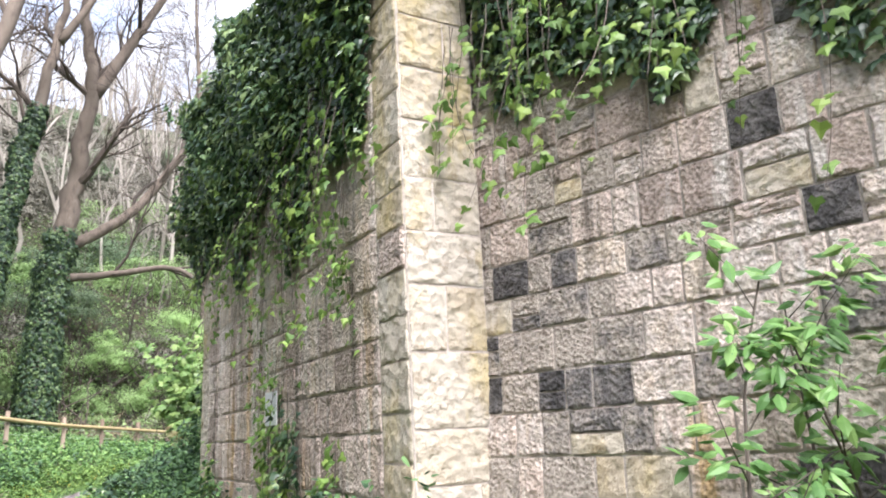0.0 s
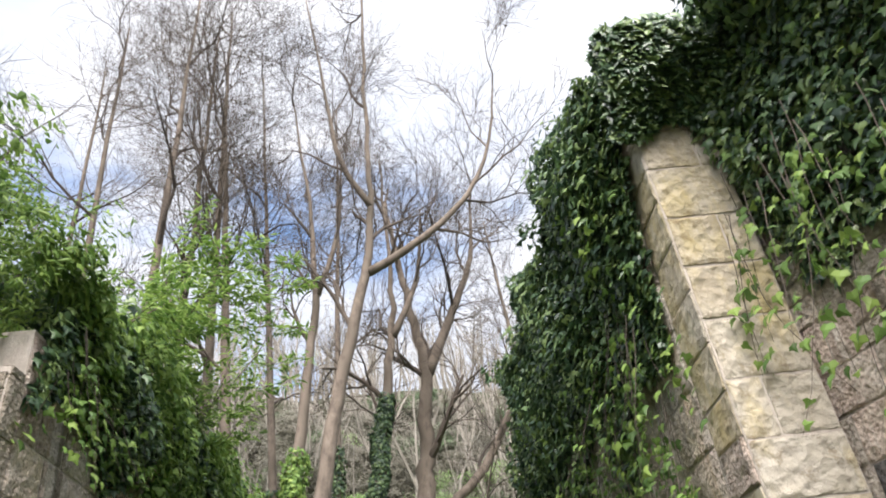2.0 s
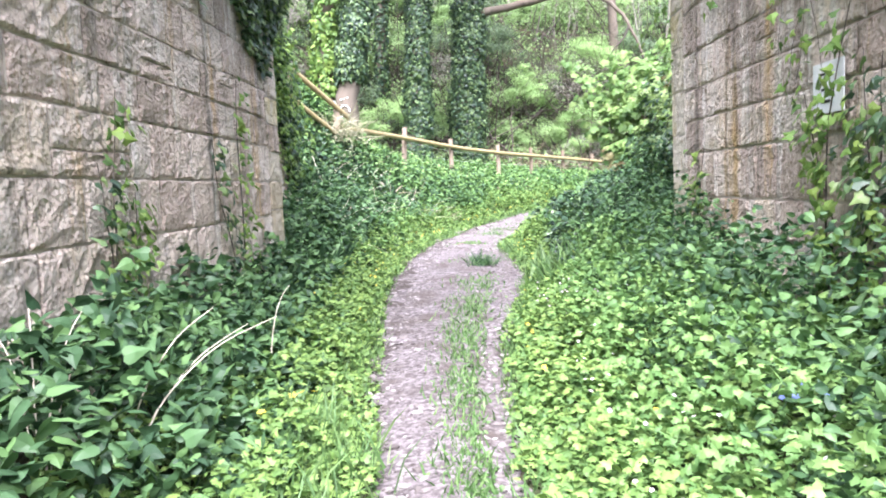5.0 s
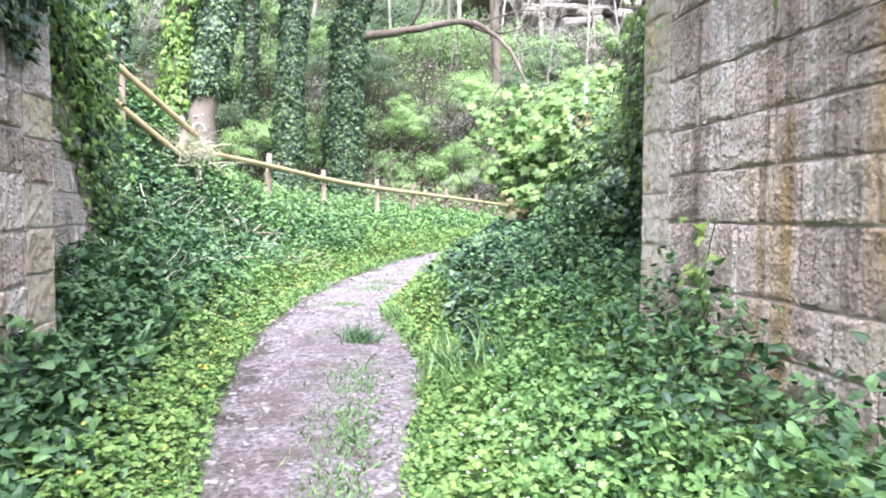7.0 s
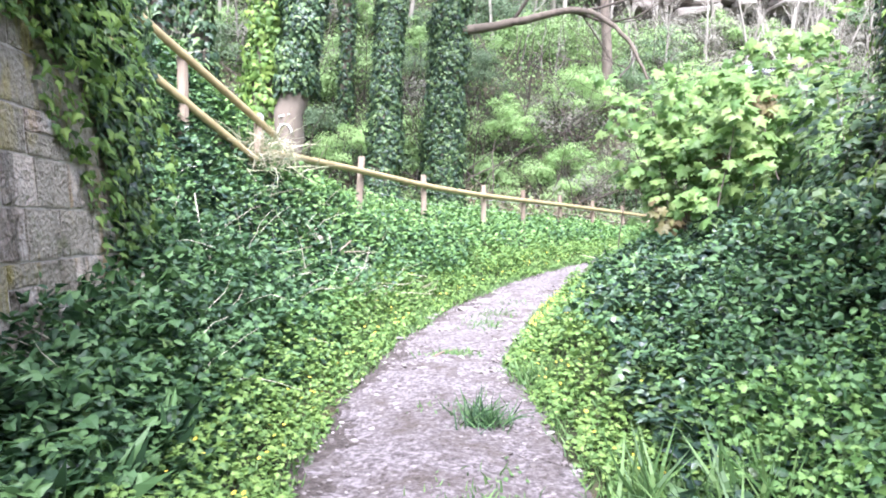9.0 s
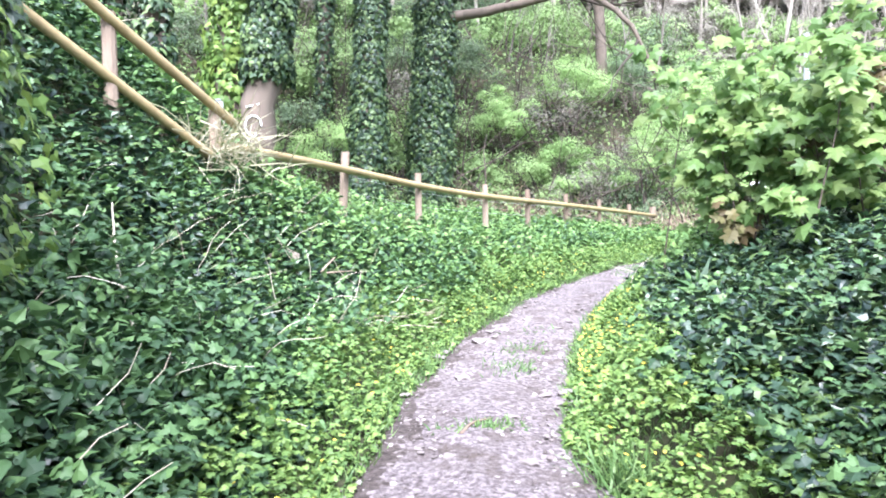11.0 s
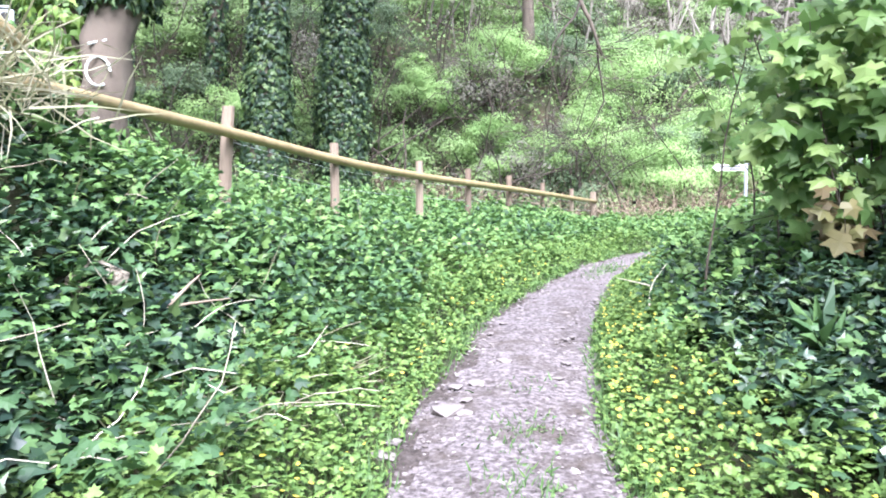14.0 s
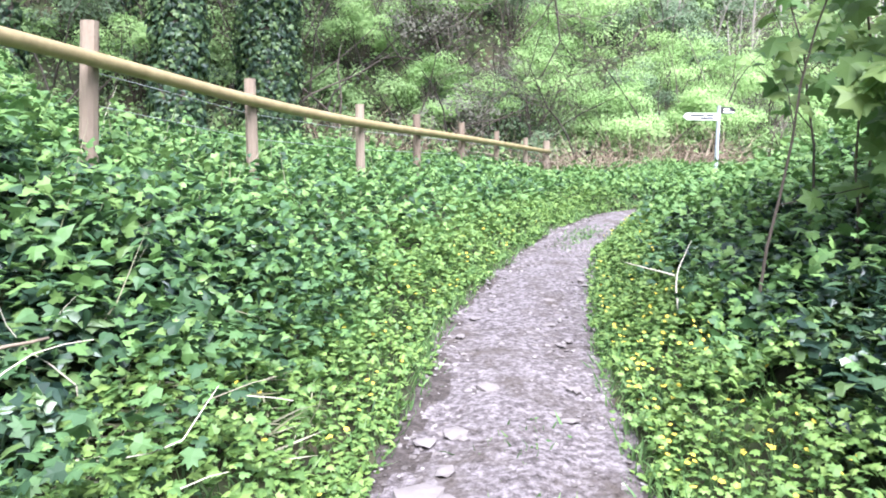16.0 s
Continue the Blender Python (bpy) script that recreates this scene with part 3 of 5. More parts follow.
wall("wall_passage_right", (RR, 6.1), (RR, 0.9), -0.9, 5.2, "weathered sandstone abutment wall under hanging ivy", 0.9, 0.0, MIX, seed=9, lengths=(0.26, 0.60), sneck=0.06)
wall("wall_passage_right_quoin", (RR, 0.9), (RR, 0.48), -0.9, 5.2, "rough sandstone corner stones beside the pilaster", 0.3, 0.0, ((ROCK, 0.15), (PALE, 0.85)), seed=11, lengths=(0.5, 0.6), course=0.34)
wall("wall_passage_right_end", (RR - 0.004, 6.52), (RR - 0.004, 6.1), -0.9, 5.0, "pale dressed end stones of the abutment", 0.3, 0.0, ((PALE, 0.8), (ROCK, 0.2)), seed=12, lengths=(0.5, 0.6), course=0.42)
wall("wall_pilaster_right", (RR - 0.003, 0.48), (RR + 0.56, 0.48), -0.9, 5.2, "pale yellow dressed stone pilaster streaked with ochre", 0.4, 0.0, ((PALE, 1.0),), seed=13, lengths=(0.2, 0.6), course=0.40)
wall("wall_wing_right", (RR + 0.35, 0.56), (RR + 1.98, -5.6), -0.9, 5.2, "sandstone wing wall with soot-blackened blocks", 0.6, 0.07, ((ROCK, 0.9), (PALE, 0.1)), seed=17, lengths=(0.15, 0.36), course=0.27, sneck=0.15, pick=sooted)
wall("wall_far_wing_right", (RR + 1.5, 10.2), (RR + 0.45, 6.55), -0.9, 3.6, "dark brown sandstone wing wall under ivy", 0.5, 0.06, ((BROWN, 0.8), (ROCK, 0.2)), seed=15)
wall("wall_far_face_right", (RR + 0.8, 6.53), (RR, 6.53), -0.9, 5.0, "dark back face of the abutment", 0.3, 0.0, MIX, seed=16)


# ---- pipe handrail, fence and signs ----
def post(parent, x, y, base, top, name="post", size=0.09, material=M_POST, lean=0.0):
    bm = bmesh.new()
    bmesh.ops.create_cone(bm, cap_ends=True, segments=10, radius1=size * 0.56, radius2=size * 0.5, depth=top - base)
    for v in bm.verts:
        v.co += Vector((x + lean * (v.co.z), y, (top + base) / 2))
        v.co.x += 0.004 * math.sin(v.co.z * 9 + x)
    return part(name, bm, material, parent)


def smooth_line(pts, steps=8):
    pts = np.array(pts, float)
    t = np.arange(len(pts))
    s = np.linspace(0, len(pts) - 1, (len(pts) - 1) * steps + 1)
    out = np.stack([np.interp(s, t, pts[:, i]) for i in range(3)], -1)
    for _ in range(steps):
        out[1:-1] = (out[:-2] + out[2:] + 2 * out[1:-1]) / 4
    return out


fence = tagged(empty("fence", (3, 24, 1.2)), "low fence of weathered wooden posts carrying a long ochre pipe", "fence")
fence.location = (0, 0, 0)
FENCE_POSTS = [(-1.30, 17.96, 2.62), (-0.09, 19.69, 2.38), (1.35, 21.76, 2.26), (2.53, 23.44, 2.21), (3.86, 25.35, 2.15), (5.28, 27.38, 2.04), (6.86, 29.63, 1.93), (8.37, 31.80, 1.87)]
for i, (x, y, top) in enumerate(FENCE_POSTS):
    post(fence, x, y, float(land(x, y)) - 0.25, top, size=0.20 if i == 7 else 0.13 if i == 0 else 0.12, lean=0.07 if i == 0 else 0.0)
RAIL = [(-2.52, 15.1, 2.46), (-1.26, 17.87, 2.355), (-0.06, 19.6, 2.14), (1.38, 21.67, 2.0), (2.56, 23.35, 1.935), (3.89, 25.26, 1.86), (5.31, 27.3, 1.77), (6.89, 29.54, 1.66), (8.5, 31.85, 1.55)]
rail_line = smooth_line(RAIL, 4)
raw_mesh("rail", *tube(rail_line, 0.058, 12), M_PIPE, fence, True)
for dz in (0.35, 0.6):
    wline = np.array([(x, y + 0.06, top - dz) for x, y, top in FENCE_POSTS])
    raw_mesh("wire", *tube(wline, 0.004, 3), M_STEEL, fence)
end_boards = [((3.9, 25.5, 1.62), (5.2, 27.45, 1.50)), ((3.9, 25.55, 1.28), (5.9, 28.3, 1.12)), ((8.2, 31.9, 1.30), (8.9, 32.4, 1.22))]
for a, b in end_boards:
    raw_mesh("board", *tube([a, b], 0.045, 6), M_POST, fence)

stair = tagged(empty("stair_handrail"), "ochre painted pipe handrails climbing the bank on wooden posts", "handrail")
SLOPE = np.array([-0.86, -1.23, 0.85])
for start, reach in (((-2.30, 15.34, 2.68), 3.4), ((-2.46, 15.16, 2.22), 3.4), ((-2.75, 15.0, 1.82), 2.6), ((-2.9, 14.9, 1.5), 2.4)):
    line = smooth_line([np.array(start) + SLOPE * reach * k / 4 for k in range(5)])
    raw_mesh("rail", *tube(line, 0.055, 12), M_PIPE, stair, True)
for k, h in ((0.12, 0.42), (1.0, 0.5), (2.0, 0.5)):
    q = np.array((-2.42, 15.28, 2.34)) + SLOPE * k
    post(stair, q[0], q[1], float(land(q[0], q[1])) - 0.3, q[2] + h, size=0.14, material=M_POST)
brace = raw_mesh("brace", *tube([(-2.35, 15.35, 2.2), (-2.0, 15.9, 1.35)], 0.03, 6), M_DARK, stair)

bm = bmesh.new()
bmesh.ops.create_cube(bm, size=1)
for v in bm.verts:
    v.co = Vector((v.co.x * 0.13, v.co.y * 0.02, v.co.z * 2.2 + 1.1))
bmesh.ops.bevel(bm, geom=[e for e in bm.edges if abs(e.verts[0].co.z - e.verts[1].co.z) < 0.01 and e.verts[0].co.z > 2], offset=0.03, segments=3, affect="EDGES")
steel_post = tagged(empty("steel_post", (-2.8, 16.4, 1.0)), "grey perforated steel post beside the handrail", "post")
part("upright", bm, M_STEEL, steel_post)
# solid dark discs stand in for the shade of the perforations
for dz in (2.12, 2.02, 1.9):
    bm = bmesh.new()
    bmesh.ops.create_cone(bm, cap_ends=True, segments=12, radius1=0.03, radius2=0.03, depth=0.03)
    bmesh.ops.rotate(bm, verts=bm.verts, matrix=Matrix.Rotation(radians(90), 3, "X"))
    bmesh.ops.translate(bm, verts=bm.verts, vec=(0, 0, dz))
    part("hole_disc", bm, M_DARK, steel_post)


def finger(length, turn, z, material, ink, parent, words=""):
    bm = bmesh.new()
    outline = [(0, -0.075), (length - 0.09, -0.075), (length, 0), (length - 0.09, 0.075), (0, 0.075)]
    low = [bm.verts.new((x, -0.012, y)) for x, y in outline]
    high = [bm.verts.new((x, 0.012, y)) for x, y in outline]
    bm.faces.new(low)
    bm.faces.new(high[::-1])
    for i in range(5):
        bm.faces.new((low[(i + 1) % 5], low[i], high[i], high[(i + 1) % 5]))
    bmesh.ops.recalc_face_normals(bm, faces=bm.faces)
    arm = part("finger", bm, material, parent)
    arm.matrix_local = pose(0, 0, z, 0, 0, turn)
    if words:
        lettering(words, 0.082, ink, arm, (0.05, -0.0155, 0.0), 0)
        return
    for a, b, dz in ((0.12, 0.30, 0.02), (0.34, length - 0.16, 0.02), (0.12, 0.44, -0.035)):
        for side in (-0.0145, 0.0145):
            bm = bmesh.new()
            bmesh.ops.create_cube(bm, size=1)
            for v in bm.verts:
                v.co = Vector(((a + b) / 2 + v.co.x * (b - a), side + v.co.y * 0.003, dz + v.co.z * 0.035))
            part("lettering_bar", bm, ink, arm)


def signpost(place, height, arms, label):
    sp = tagged(empty("signpost", place), label, "signpost")
    bm = bmesh.new()
    bmesh.ops.create_cone(bm, cap_ends=True, segments=12, radius1=0.045, radius2=0.04, depth=height + 0.3)
    bmesh.ops.translate(bm, verts=bm.verts, vec=(0, 0, height / 2 - 0.15))
    part("pole", bm, M_STEEL, sp)
    for length, turn, z, m, ink, words in arms:
        finger(length, turn, z, m, ink, sp, words)
    return sp


def lettering(words, size, material, parent, place, turn):
    cu = bpy.data.curves.new("words", "FONT")
    cu.body, cu.size, cu.extrude, cu.align_x, cu.align_y = words, size, 0.002, "LEFT", "CENTER"
    tmp = new("words", cu)
    me = bpy.data.meshes.new_from_object(tmp)
    bpy.data.objects.remove(tmp)
    bpy.data.curves.remove(cu)
    me.materials.append(material)
    ob = new("lettering", me)
    ob.parent = parent
    ob.matrix_local = pose(*place, 90, 0, turn)
    return ob


sa = (5.74, 17.2, float(land(5.74, 17.2)))
signpost(sa, 4.23 - sa[2], [(0.78, 18, 4.1 - sa[2], M_DARK, M_WHITE, "PUBLIC FOOTPATH"), (0.5, -70, 4.1 - sa[2], M_WHITE, M_INK, "")], "slim grey signpost with a dark finger board above the shrubs")
sb = (9.95, 26.0, float(land(9.95, 26.0)))
signpost(sb, 2.6 - sb[2], [(0.85, 176, 2.36 - sb[2], M_WHITE, M_INK, ""), (0.5, 10, 2.5 - sb[2], M_DARK, M_WHITE, "")], "slim grey signpost with white and dark finger boards")

notice = tagged(empty("notice"), "small white paper notice fixed to the abutment wall", "notice")
bm = bmesh.new()
bmesh.ops.create_cube(bm, size=1)
for v in bm.verts:
    v.co = Vector((2.318 + v.co.x * 0.006, 3.25 + v.co.y * 0.36, 1.51 + v.co.z * 0.30))
sheet = part("sheet", bm, M_WHITE, notice)
for i, (dy, dz, w) in enumerate(((0.04, 0.07, 0.07), (-0.03, 0.05, 0.04), (0.03, -0.02, 0.05), (-0.04, -0.03, 0.05), (0.0, -0.09, 0.1))):
    bm = bmesh.new()
    bmesh.ops.create_cube(bm, size=1)
    for v in bm.verts:
        v.co = Vector((2.3135 + v.co.x * 0.003, 3.27 + dy + v.co.y * w, 1.52 + dz + v.co.z * 0.016))
    part("lettering_bar", bm, M_INK, sheet)


# ---- trees ----
def ivy_on(line, radii, rng, count, reach, size, lo=0.0, hi=1.0):
    s = rng.uniform(lo, hi, count) ** 1.0 * (len(line) - 1.001)
    a = s.astype(int)
    q = line[a] + (line[a + 1] - line[a]) * (s - a)[:, None]
    r = np.interp(s, np.arange(len(radii)), radii)
    th = rng.uniform(0, 2 * math.pi, count)
    o = np.stack([np.cos(th), np.sin(th), rng.uniform(-0.2, 0.5, count)], -1)
    lump = 0.6 + 0.4 * np.sin(s * 2.1 + th * 2) * np.cos(s * 3.3)
    place = q + o * (r + reach * lump * rng.uniform(0.2, 1.0, count))[:, None]
    down = np.tile(np.array([0.0, 0, -1.0]), (count, 1)) + rng.normal(size=(count, 3)) * 0.5
    return scatter(place, o + rng.normal(size=o.shape) * 0.35, rng.uniform(0.7, 1.25, count) * size, IVY, rng, down)


def tree(label, stems, seed, ivy=0, ivy_to=0.4, ivy_reach=0.25, crown=(4, 4), ivy_size=0.12, limb=4.5, twig=M_TWIG, ivy_mat=None, ivy_from=0.0):
    """Stems are (points, first radius, last radius); the crown grows from the upper part of each."""
    rng = np.random.default_rng(seed)
    base = stems[0][0][0]
    top = tagged(empty("tree", base), label, "tree", group="woodland trees")
    off = np.array(base)
    wood, twigs, leaves = [], [], []
    for pts, r0, r1 in stems:
        line = smooth_line(pts, 6)
        line[1:-1] += rng.normal(size=line[1:-1].shape) * r0 * 0.10
        rad = np.linspace(r0, r1, len(line))
        wood.append(tube(line, rad, 10))
        out = []
        spread(line, r0 * 0.8, rng, crown[0], out, limb, crown[1], start=0.40 if pts is stems[0][0] else 0.15, lift=0.06, bend=0.22, thin=0.55, floor=0.010)
        twigs += tubes(out)
        if ivy and pts is stems[0][0]:
            leaves.append(ivy_on(line, rad, rng, ivy, ivy_reach, ivy_size, ivy_from, ivy_to))

    def joined(pieces):
        vs, fs, b = [], [], 0
        for v, f in pieces:
            vs.append(v - off)
            fs.append(f + b)
            b += len(v)
        return np.concatenate(vs), np.concatenate(fs)
    raw_mesh("trunk", *joined(wood), M_BARK, top, True)
    raw_mesh("crown", *joined(twigs), twig, top)
    if leaves:
        tagged(raw_mesh("ivy", *joined(leaves), ivy_mat or M_IVY_TREE, top), "glossy ivy sleeve on the trunk")
    return top


def gz(x, y, d=-0.2):
    return float(land(x, y)) + d


marked = tree("tall bare tree with forked crown, ivy and a painted mark", [
   
    ([(-3.35, 20.6, gz(-3.3, 20.6)), (-3.0, 20.6, 4), (-2.3, 20.6, 9), (-1.15, 20.5, 14.2), (-0.3, 20.5, 17), (0.05, 20.5, 20.6), (0.1, 20.3, 26), (0.6, 20, 38)], 0.36, 0.04),
    ([(-0.3, 20.5, 16.8), (2.0, 20.6, 18.2), (4.2, 20.8, 20.4), (5.6, 20.9, 23.5), (6.4, 21, 28)], 0.19, 0.03),
    ([(0.0, 20.5, 20.0), (-1.3, 20.2, 22.5), (-1.6, 20.0, 26), (-2.4, 19.8, 33)], 0.15, 0.03)], 21, 8000, 0.24, 0.34, (4, 5), 0.115, 5.0, ivy_from=0.14)
ring = np.array([(0.15 * math.cos(a), 0, 0.19 * math.sin(a)) for a in np.linspace(0, 5.2, 16)])
raw_mesh("painted_mark", *tube(ring + np.array([0.22, -0.35, 1.75]), 0.018, 6), M_WHITE, marked)
raw_mesh("painted_mark", *tube([(0.1, -0.35, 2.1), (0.34, -0.34, 2.16)], 0.018, 6), M_WHITE, marked)
tree("slender bare tree growing beside the ivy-clad one", [
    ([(-3.9, 21.0, gz(-3.9, 21)), (-3.7, 21.2, 6), (-3.0, 21.4, 12), (-2.4, 21.5, 17), (-2.6, 21.5, 21), (-3.4, 21.6, 28)], 0.30, 0.03),
    ([(-2.4, 21.5, 16.6), (-1.4, 21.4, 19.5), (-1.2, 21.3, 23)], 0.13, 0.04)], 22, 4200, 0.34, 0.4, (4, 5), 0.15, 4.2, ivy_mat=M_IVY_LIGHT)
tree("leaning woodland tree sleeved in dark ivy", [
    ([(-1.6, 30.0, gz(-1.6, 30)), (-1.5, 30.2, 6), (-0.9, 30.3, 12), (0.0, 30.2, 17), (0.6, 30, 21), (0.5, 30, 31)], 0.52, 0.05),
    ([(0.4, 30.1, 19), (2.0, 30, 22), (2.6, 30, 27)], 0.2, 0.05)], 23, 12000, 0.55, 0.28, (4, 5), 0.15, 5.2)
tree("stout woodland tree with thick ivy and spreading bare boughs", [
    ([(0.55, 34.0, gz(0.55, 34)), (0.7, 34.0, 6), (1.1, 33.8, 11), (1.7, 33.5, 15), (2.1, 33.1, 18.6), (1.2, 33, 24), (0.6, 33, 30)], 0.72, 0.10),
    ([(2.0, 33.2, 18.0), (4.0, 33, 22), (5.5, 32.8, 25), (6.0, 32.6, 30)], 0.32, 0.06),
    ([(1.3, 33.7, 9.0), (3.4, 33.2, 9.2), (5.97, 32, 9.6), (7.6, 31.4, 8.2), (8.4, 31.2, 6.0)], 0.20, 0.04),
    ([(1.5, 33.8, 10.5), (4.6, 34, 12.8), (6.6, 34.1, 16.5), (9.0, 34.2, 18.5)], 0.28, 0.12)], 24, 12000, 0.34, 0.40, (4, 5), 0.15, 5.2)
for x, y, h, s in ((-7.5, 25, 38, 31), (-10.5, 28, 40, 32), (-6.0, 34, 42, 33), (-13, 24, 36, 34), (-4.0, 40, 40, 35), (9.5, 42, 28, 36), (-17, 30, 38, 37), (-9.5, 21, 34, 38), (-5.6, 23, 30, 39)):
    lean = (s % 3 - 1) * 1.4
    tree("bare woodland tree with fine upright twigs", [([(x, y, gz(x, y)), (x + lean * 0.3, y, gz(x, y) + h * 0.3), (x + lean * 0.7, y, gz(x, y) + h * 0.65), (x + lean, y, gz(x, y) + h)], 0.30, 0.05)],
         s, 1800 if s % 2 else 0, 0.3, 0.35, (4, 6), 0.2, 7.0)


def far_wood(name, label, xs, ys, count, seed, hmin, hmax, material):
    rng = np.random.default_rng(seed)
    pieces = []
    for _ in range(count):
        x, y = rng.uniform(*xs), rng.uniform(*ys)
        z = gz(x, y)
        h = rng.uniform(hmin, hmax)
        line = wander((x, y, z), (rng.normal() * 0.12, rng.normal() * 0.12, 1), h, 6, rng, 0.09, 0.05)
        pieces.append(tube(line, np.linspace(0.013 * h, 0.004 * h, len(line)), 5))
        out = []
        spread(line, 0.010 * h, rng, 2, out, h * 0.30, 7, start=0.25, angle=0.6, lift=0.12)
        pieces += tubes(out)
    return stuff(name, label, "woodland", material, pieces)


far_wood("far_wood", "bare trees crowding the hillside, haze put into their pale colour", (-50, 45), (47, 95), 380, 41, 7, 14, M_TWIG_FAR)
far_wood("thicket", "grey tangle of bare saplings on the slope, paled for haze", (-16, 34), (43, 56), 110, 42, 3.0, 7, M_TWIG_FAR)


# ---- shrubs on the slope ----
def clump(rng, c, rad, count, size, shape, flat=0.8):
    d = unit(rng.normal(size=(count, 3)))
    lobes = 0.52 + 0.48 * np.abs(np.sin(d[:, 0] * 4.1 + c[0]) * np.cos(d[:, 1] * 3.7 + c[1]) + 0.6 * np.sin(d[:, 2] * 5 + c[0] * 2))
    p = d * (rad * lobes * rng.uniform(0.5, 1.0, count) ** 0.4)[:, None]
    p[:, 2] *= flat
    return scatter(np.array(c) + p, d + rng.normal(size=d.shape) * 0.38 + np.array([0, 0, 0.4]), rng.uniform(0.6, 1.3, count) * size, shape, rng)


def bush_leaves(rng, c, rad, count, size, tall=1.0):
    """Leaves on the shells of many small domes that together make one rounded bush with dark gaps between them."""
    k = int(12 + 8 * rad)
    d = unit(rng.normal(size=(k, 3)))
    d[:, 2] = np.abs(d[:, 2]) * 1.1 - 0.25
    mid = d * (rad * rng.uniform(0.45, 0.95, k))[:, None] * np.array([1, 1, tall])
    r = rad * rng.uniform(0.20, 0.38, k)
    i = rng.integers(k, size=count)
    o = unit(rng.normal(size=(count, 3)))
    o[:, 2] = np.where(rng.random(count) < 0.65, np.abs(o[:, 2]), o[:, 2])
    p = np.array(c) + mid[i] + o * (r[i] * rng.uniform(0.55, 1.08, count))[:, None] * np.array([1, 1, 0.75])
    return scatter(p, o + d[i] * 0.5 + rng.normal(size=o.shape) * 0.3 + np.array([0, 0, 0.3]), rng.uniform(0.6, 1.3, count) * size, SPRIG, rng)


rng = np.random.default_rng(51)
light, dark, grey = [], [], []
for i in range(330):
    x, y = rng.uniform(-26, 40), 35 + rng.random() ** 1.2 * 40
    if y < 37 and x < 3:
        continue
    rad = rng.uniform(1.0, 2.4) * (1 + (y - 33) / 60)
    c = (x, y, gz(x, y) + rad * 0.35)
    q = rng.random() + 0.6 * float(smooth(46, 55, y))
    (light if q < 0.66 else dark if q < 0.84 else grey).append(bush_leaves(rng, c, rad, int(1500 + 800 * rad), 0.095 + 0.003 * (y - 33)))
stuff("hillside_scrub", "fresh green scrub covering the slope beyond the fence", "shrubs", M_SHRUB, light)
stuff("evergreen_scrub", "dark evergreen bushes among the bare trees", "shrubs", M_SHRUB_DARK, dark)
stuff("leafless_scrub", "grey leafless scrub high on the wooded slope", "shrubs", M_SCRUB_GREY, grey)


def spring_bush(x, y, rad, tall, material, label, count, size):
    z = gz(x, y, -0.1)
    top = tagged(empty("bush", (x, y, z)), label, "bush", group="bushes behind the fence")
    stems = []
    for _ in range(9):
        line = wander((rng.normal() * 0.2, rng.normal() * 0.2, 0), (rng.normal() * 0.4, rng.normal() * 0.4, 1), rad * tall * rng.uniform(1.0, 1.6), 6, rng, 0.16, 0.03)
        stems.append(tube(line, np.linspace(0.035, 0.008, len(line)), 4))
        out = []
        spread(line, 0.02, rng, 1, out, rad * 0.6, 5, start=0.3, angle=0.8)
        stems += tubes(out)
    stuff("branchwork", "", "", M_TWIG, stems, top)
    stuff("foliage", "", "", material, [bush_leaves(rng, (0, 0, rad * 0.75 * tall), rad, count, size, tall)], top)


for x, y, rad, tall in ((6.4, 36.5, 1.7, 1.1), (9.6, 36.0, 2.3, 1.3), (12.4, 35.0, 2.0, 1.0), (12.6, 39.5, 2.6, 1.4), (16.2, 38.0, 2.4, 1.3), (15.4, 34.0, 1.7, 1.0), (19.0, 36.0, 2.4, 1.2), (4.0, 38.5, 1.8, 1.2),
                        (7.4, 40.0, 2.3, 1.3), (-3.2, 37.0, 1.8, 1.1), (-6.5, 33.0, 1.7, 1.0), (-9.5, 30.0, 1.8, 1.0), (22.5, 39.5, 2.8, 1.3), (18.2, 31.5, 1.9, 0.9)):
    spring_bush(x, y, rad, tall, M_HAZE, "rounded airy bush in pale spring leaf behind the fence", 11500, 0.08)
for x, y, rad, tall in ((14.2, 37.0, 1.6, 1.4), (20.5, 33.0, 1.8, 1.4), (2.2, 40.5, 1.9, 1.3), (10.8, 41.5, 2.0, 1.2), (-1.0, 41.0, 2.0, 1.2)):
    spring_bush(x, y, rad, tall, M_SHRUB_DARK, "dark evergreen bush among the spring foliage", 8500, 0.085)

bits = []
for _ in range(1500):
    t = rng.random()
    a, b = 0.5 + 15.5 * t + rng.normal() * 0.5, 31.6 + 2.6 * rng.random() + 0.7 * np.sin(9 * t)
    if a < 7.6:
        b += 1.6
    line = wander((a, b, float(land(a, b))), (rng.normal() * 0.6, rng.normal() * 0.4, 1), rng.uniform(0.6, 1.9), 6, rng, 0.22, -0.16)
    bits.append(tube(line, np.linspace(0.014, 0.005, len(line)), 3))
stuff("dead_bramble", "brown tangle of dead bramble stems behind the fence", "dead stems", M_BRACKEN, bits)

bm = bmesh.new()
crng = np.random.default_rng(52)
for i in range(40):
    x = 10 + i * 0.42 + crng.uniform(-0.4, 0.4)
    y = 53 + 0.12 * (x - 10) + crng.uniform(-1, 1)
    z = float(land(x, y)) + crng.uniform(1.5, 6.0)
    m = Matrix.Translation((x, y, z)) @ Matrix.Rotation(crng.uniform(-0.3, 0.3), 4, "Z") @ Matrix.Diagonal((crng.uniform(1.2, 3.0), 2.2, crng.uniform(0.3, 0.9), 1))
    bmesh.ops.create_cube(bm, size=1, matrix=m)
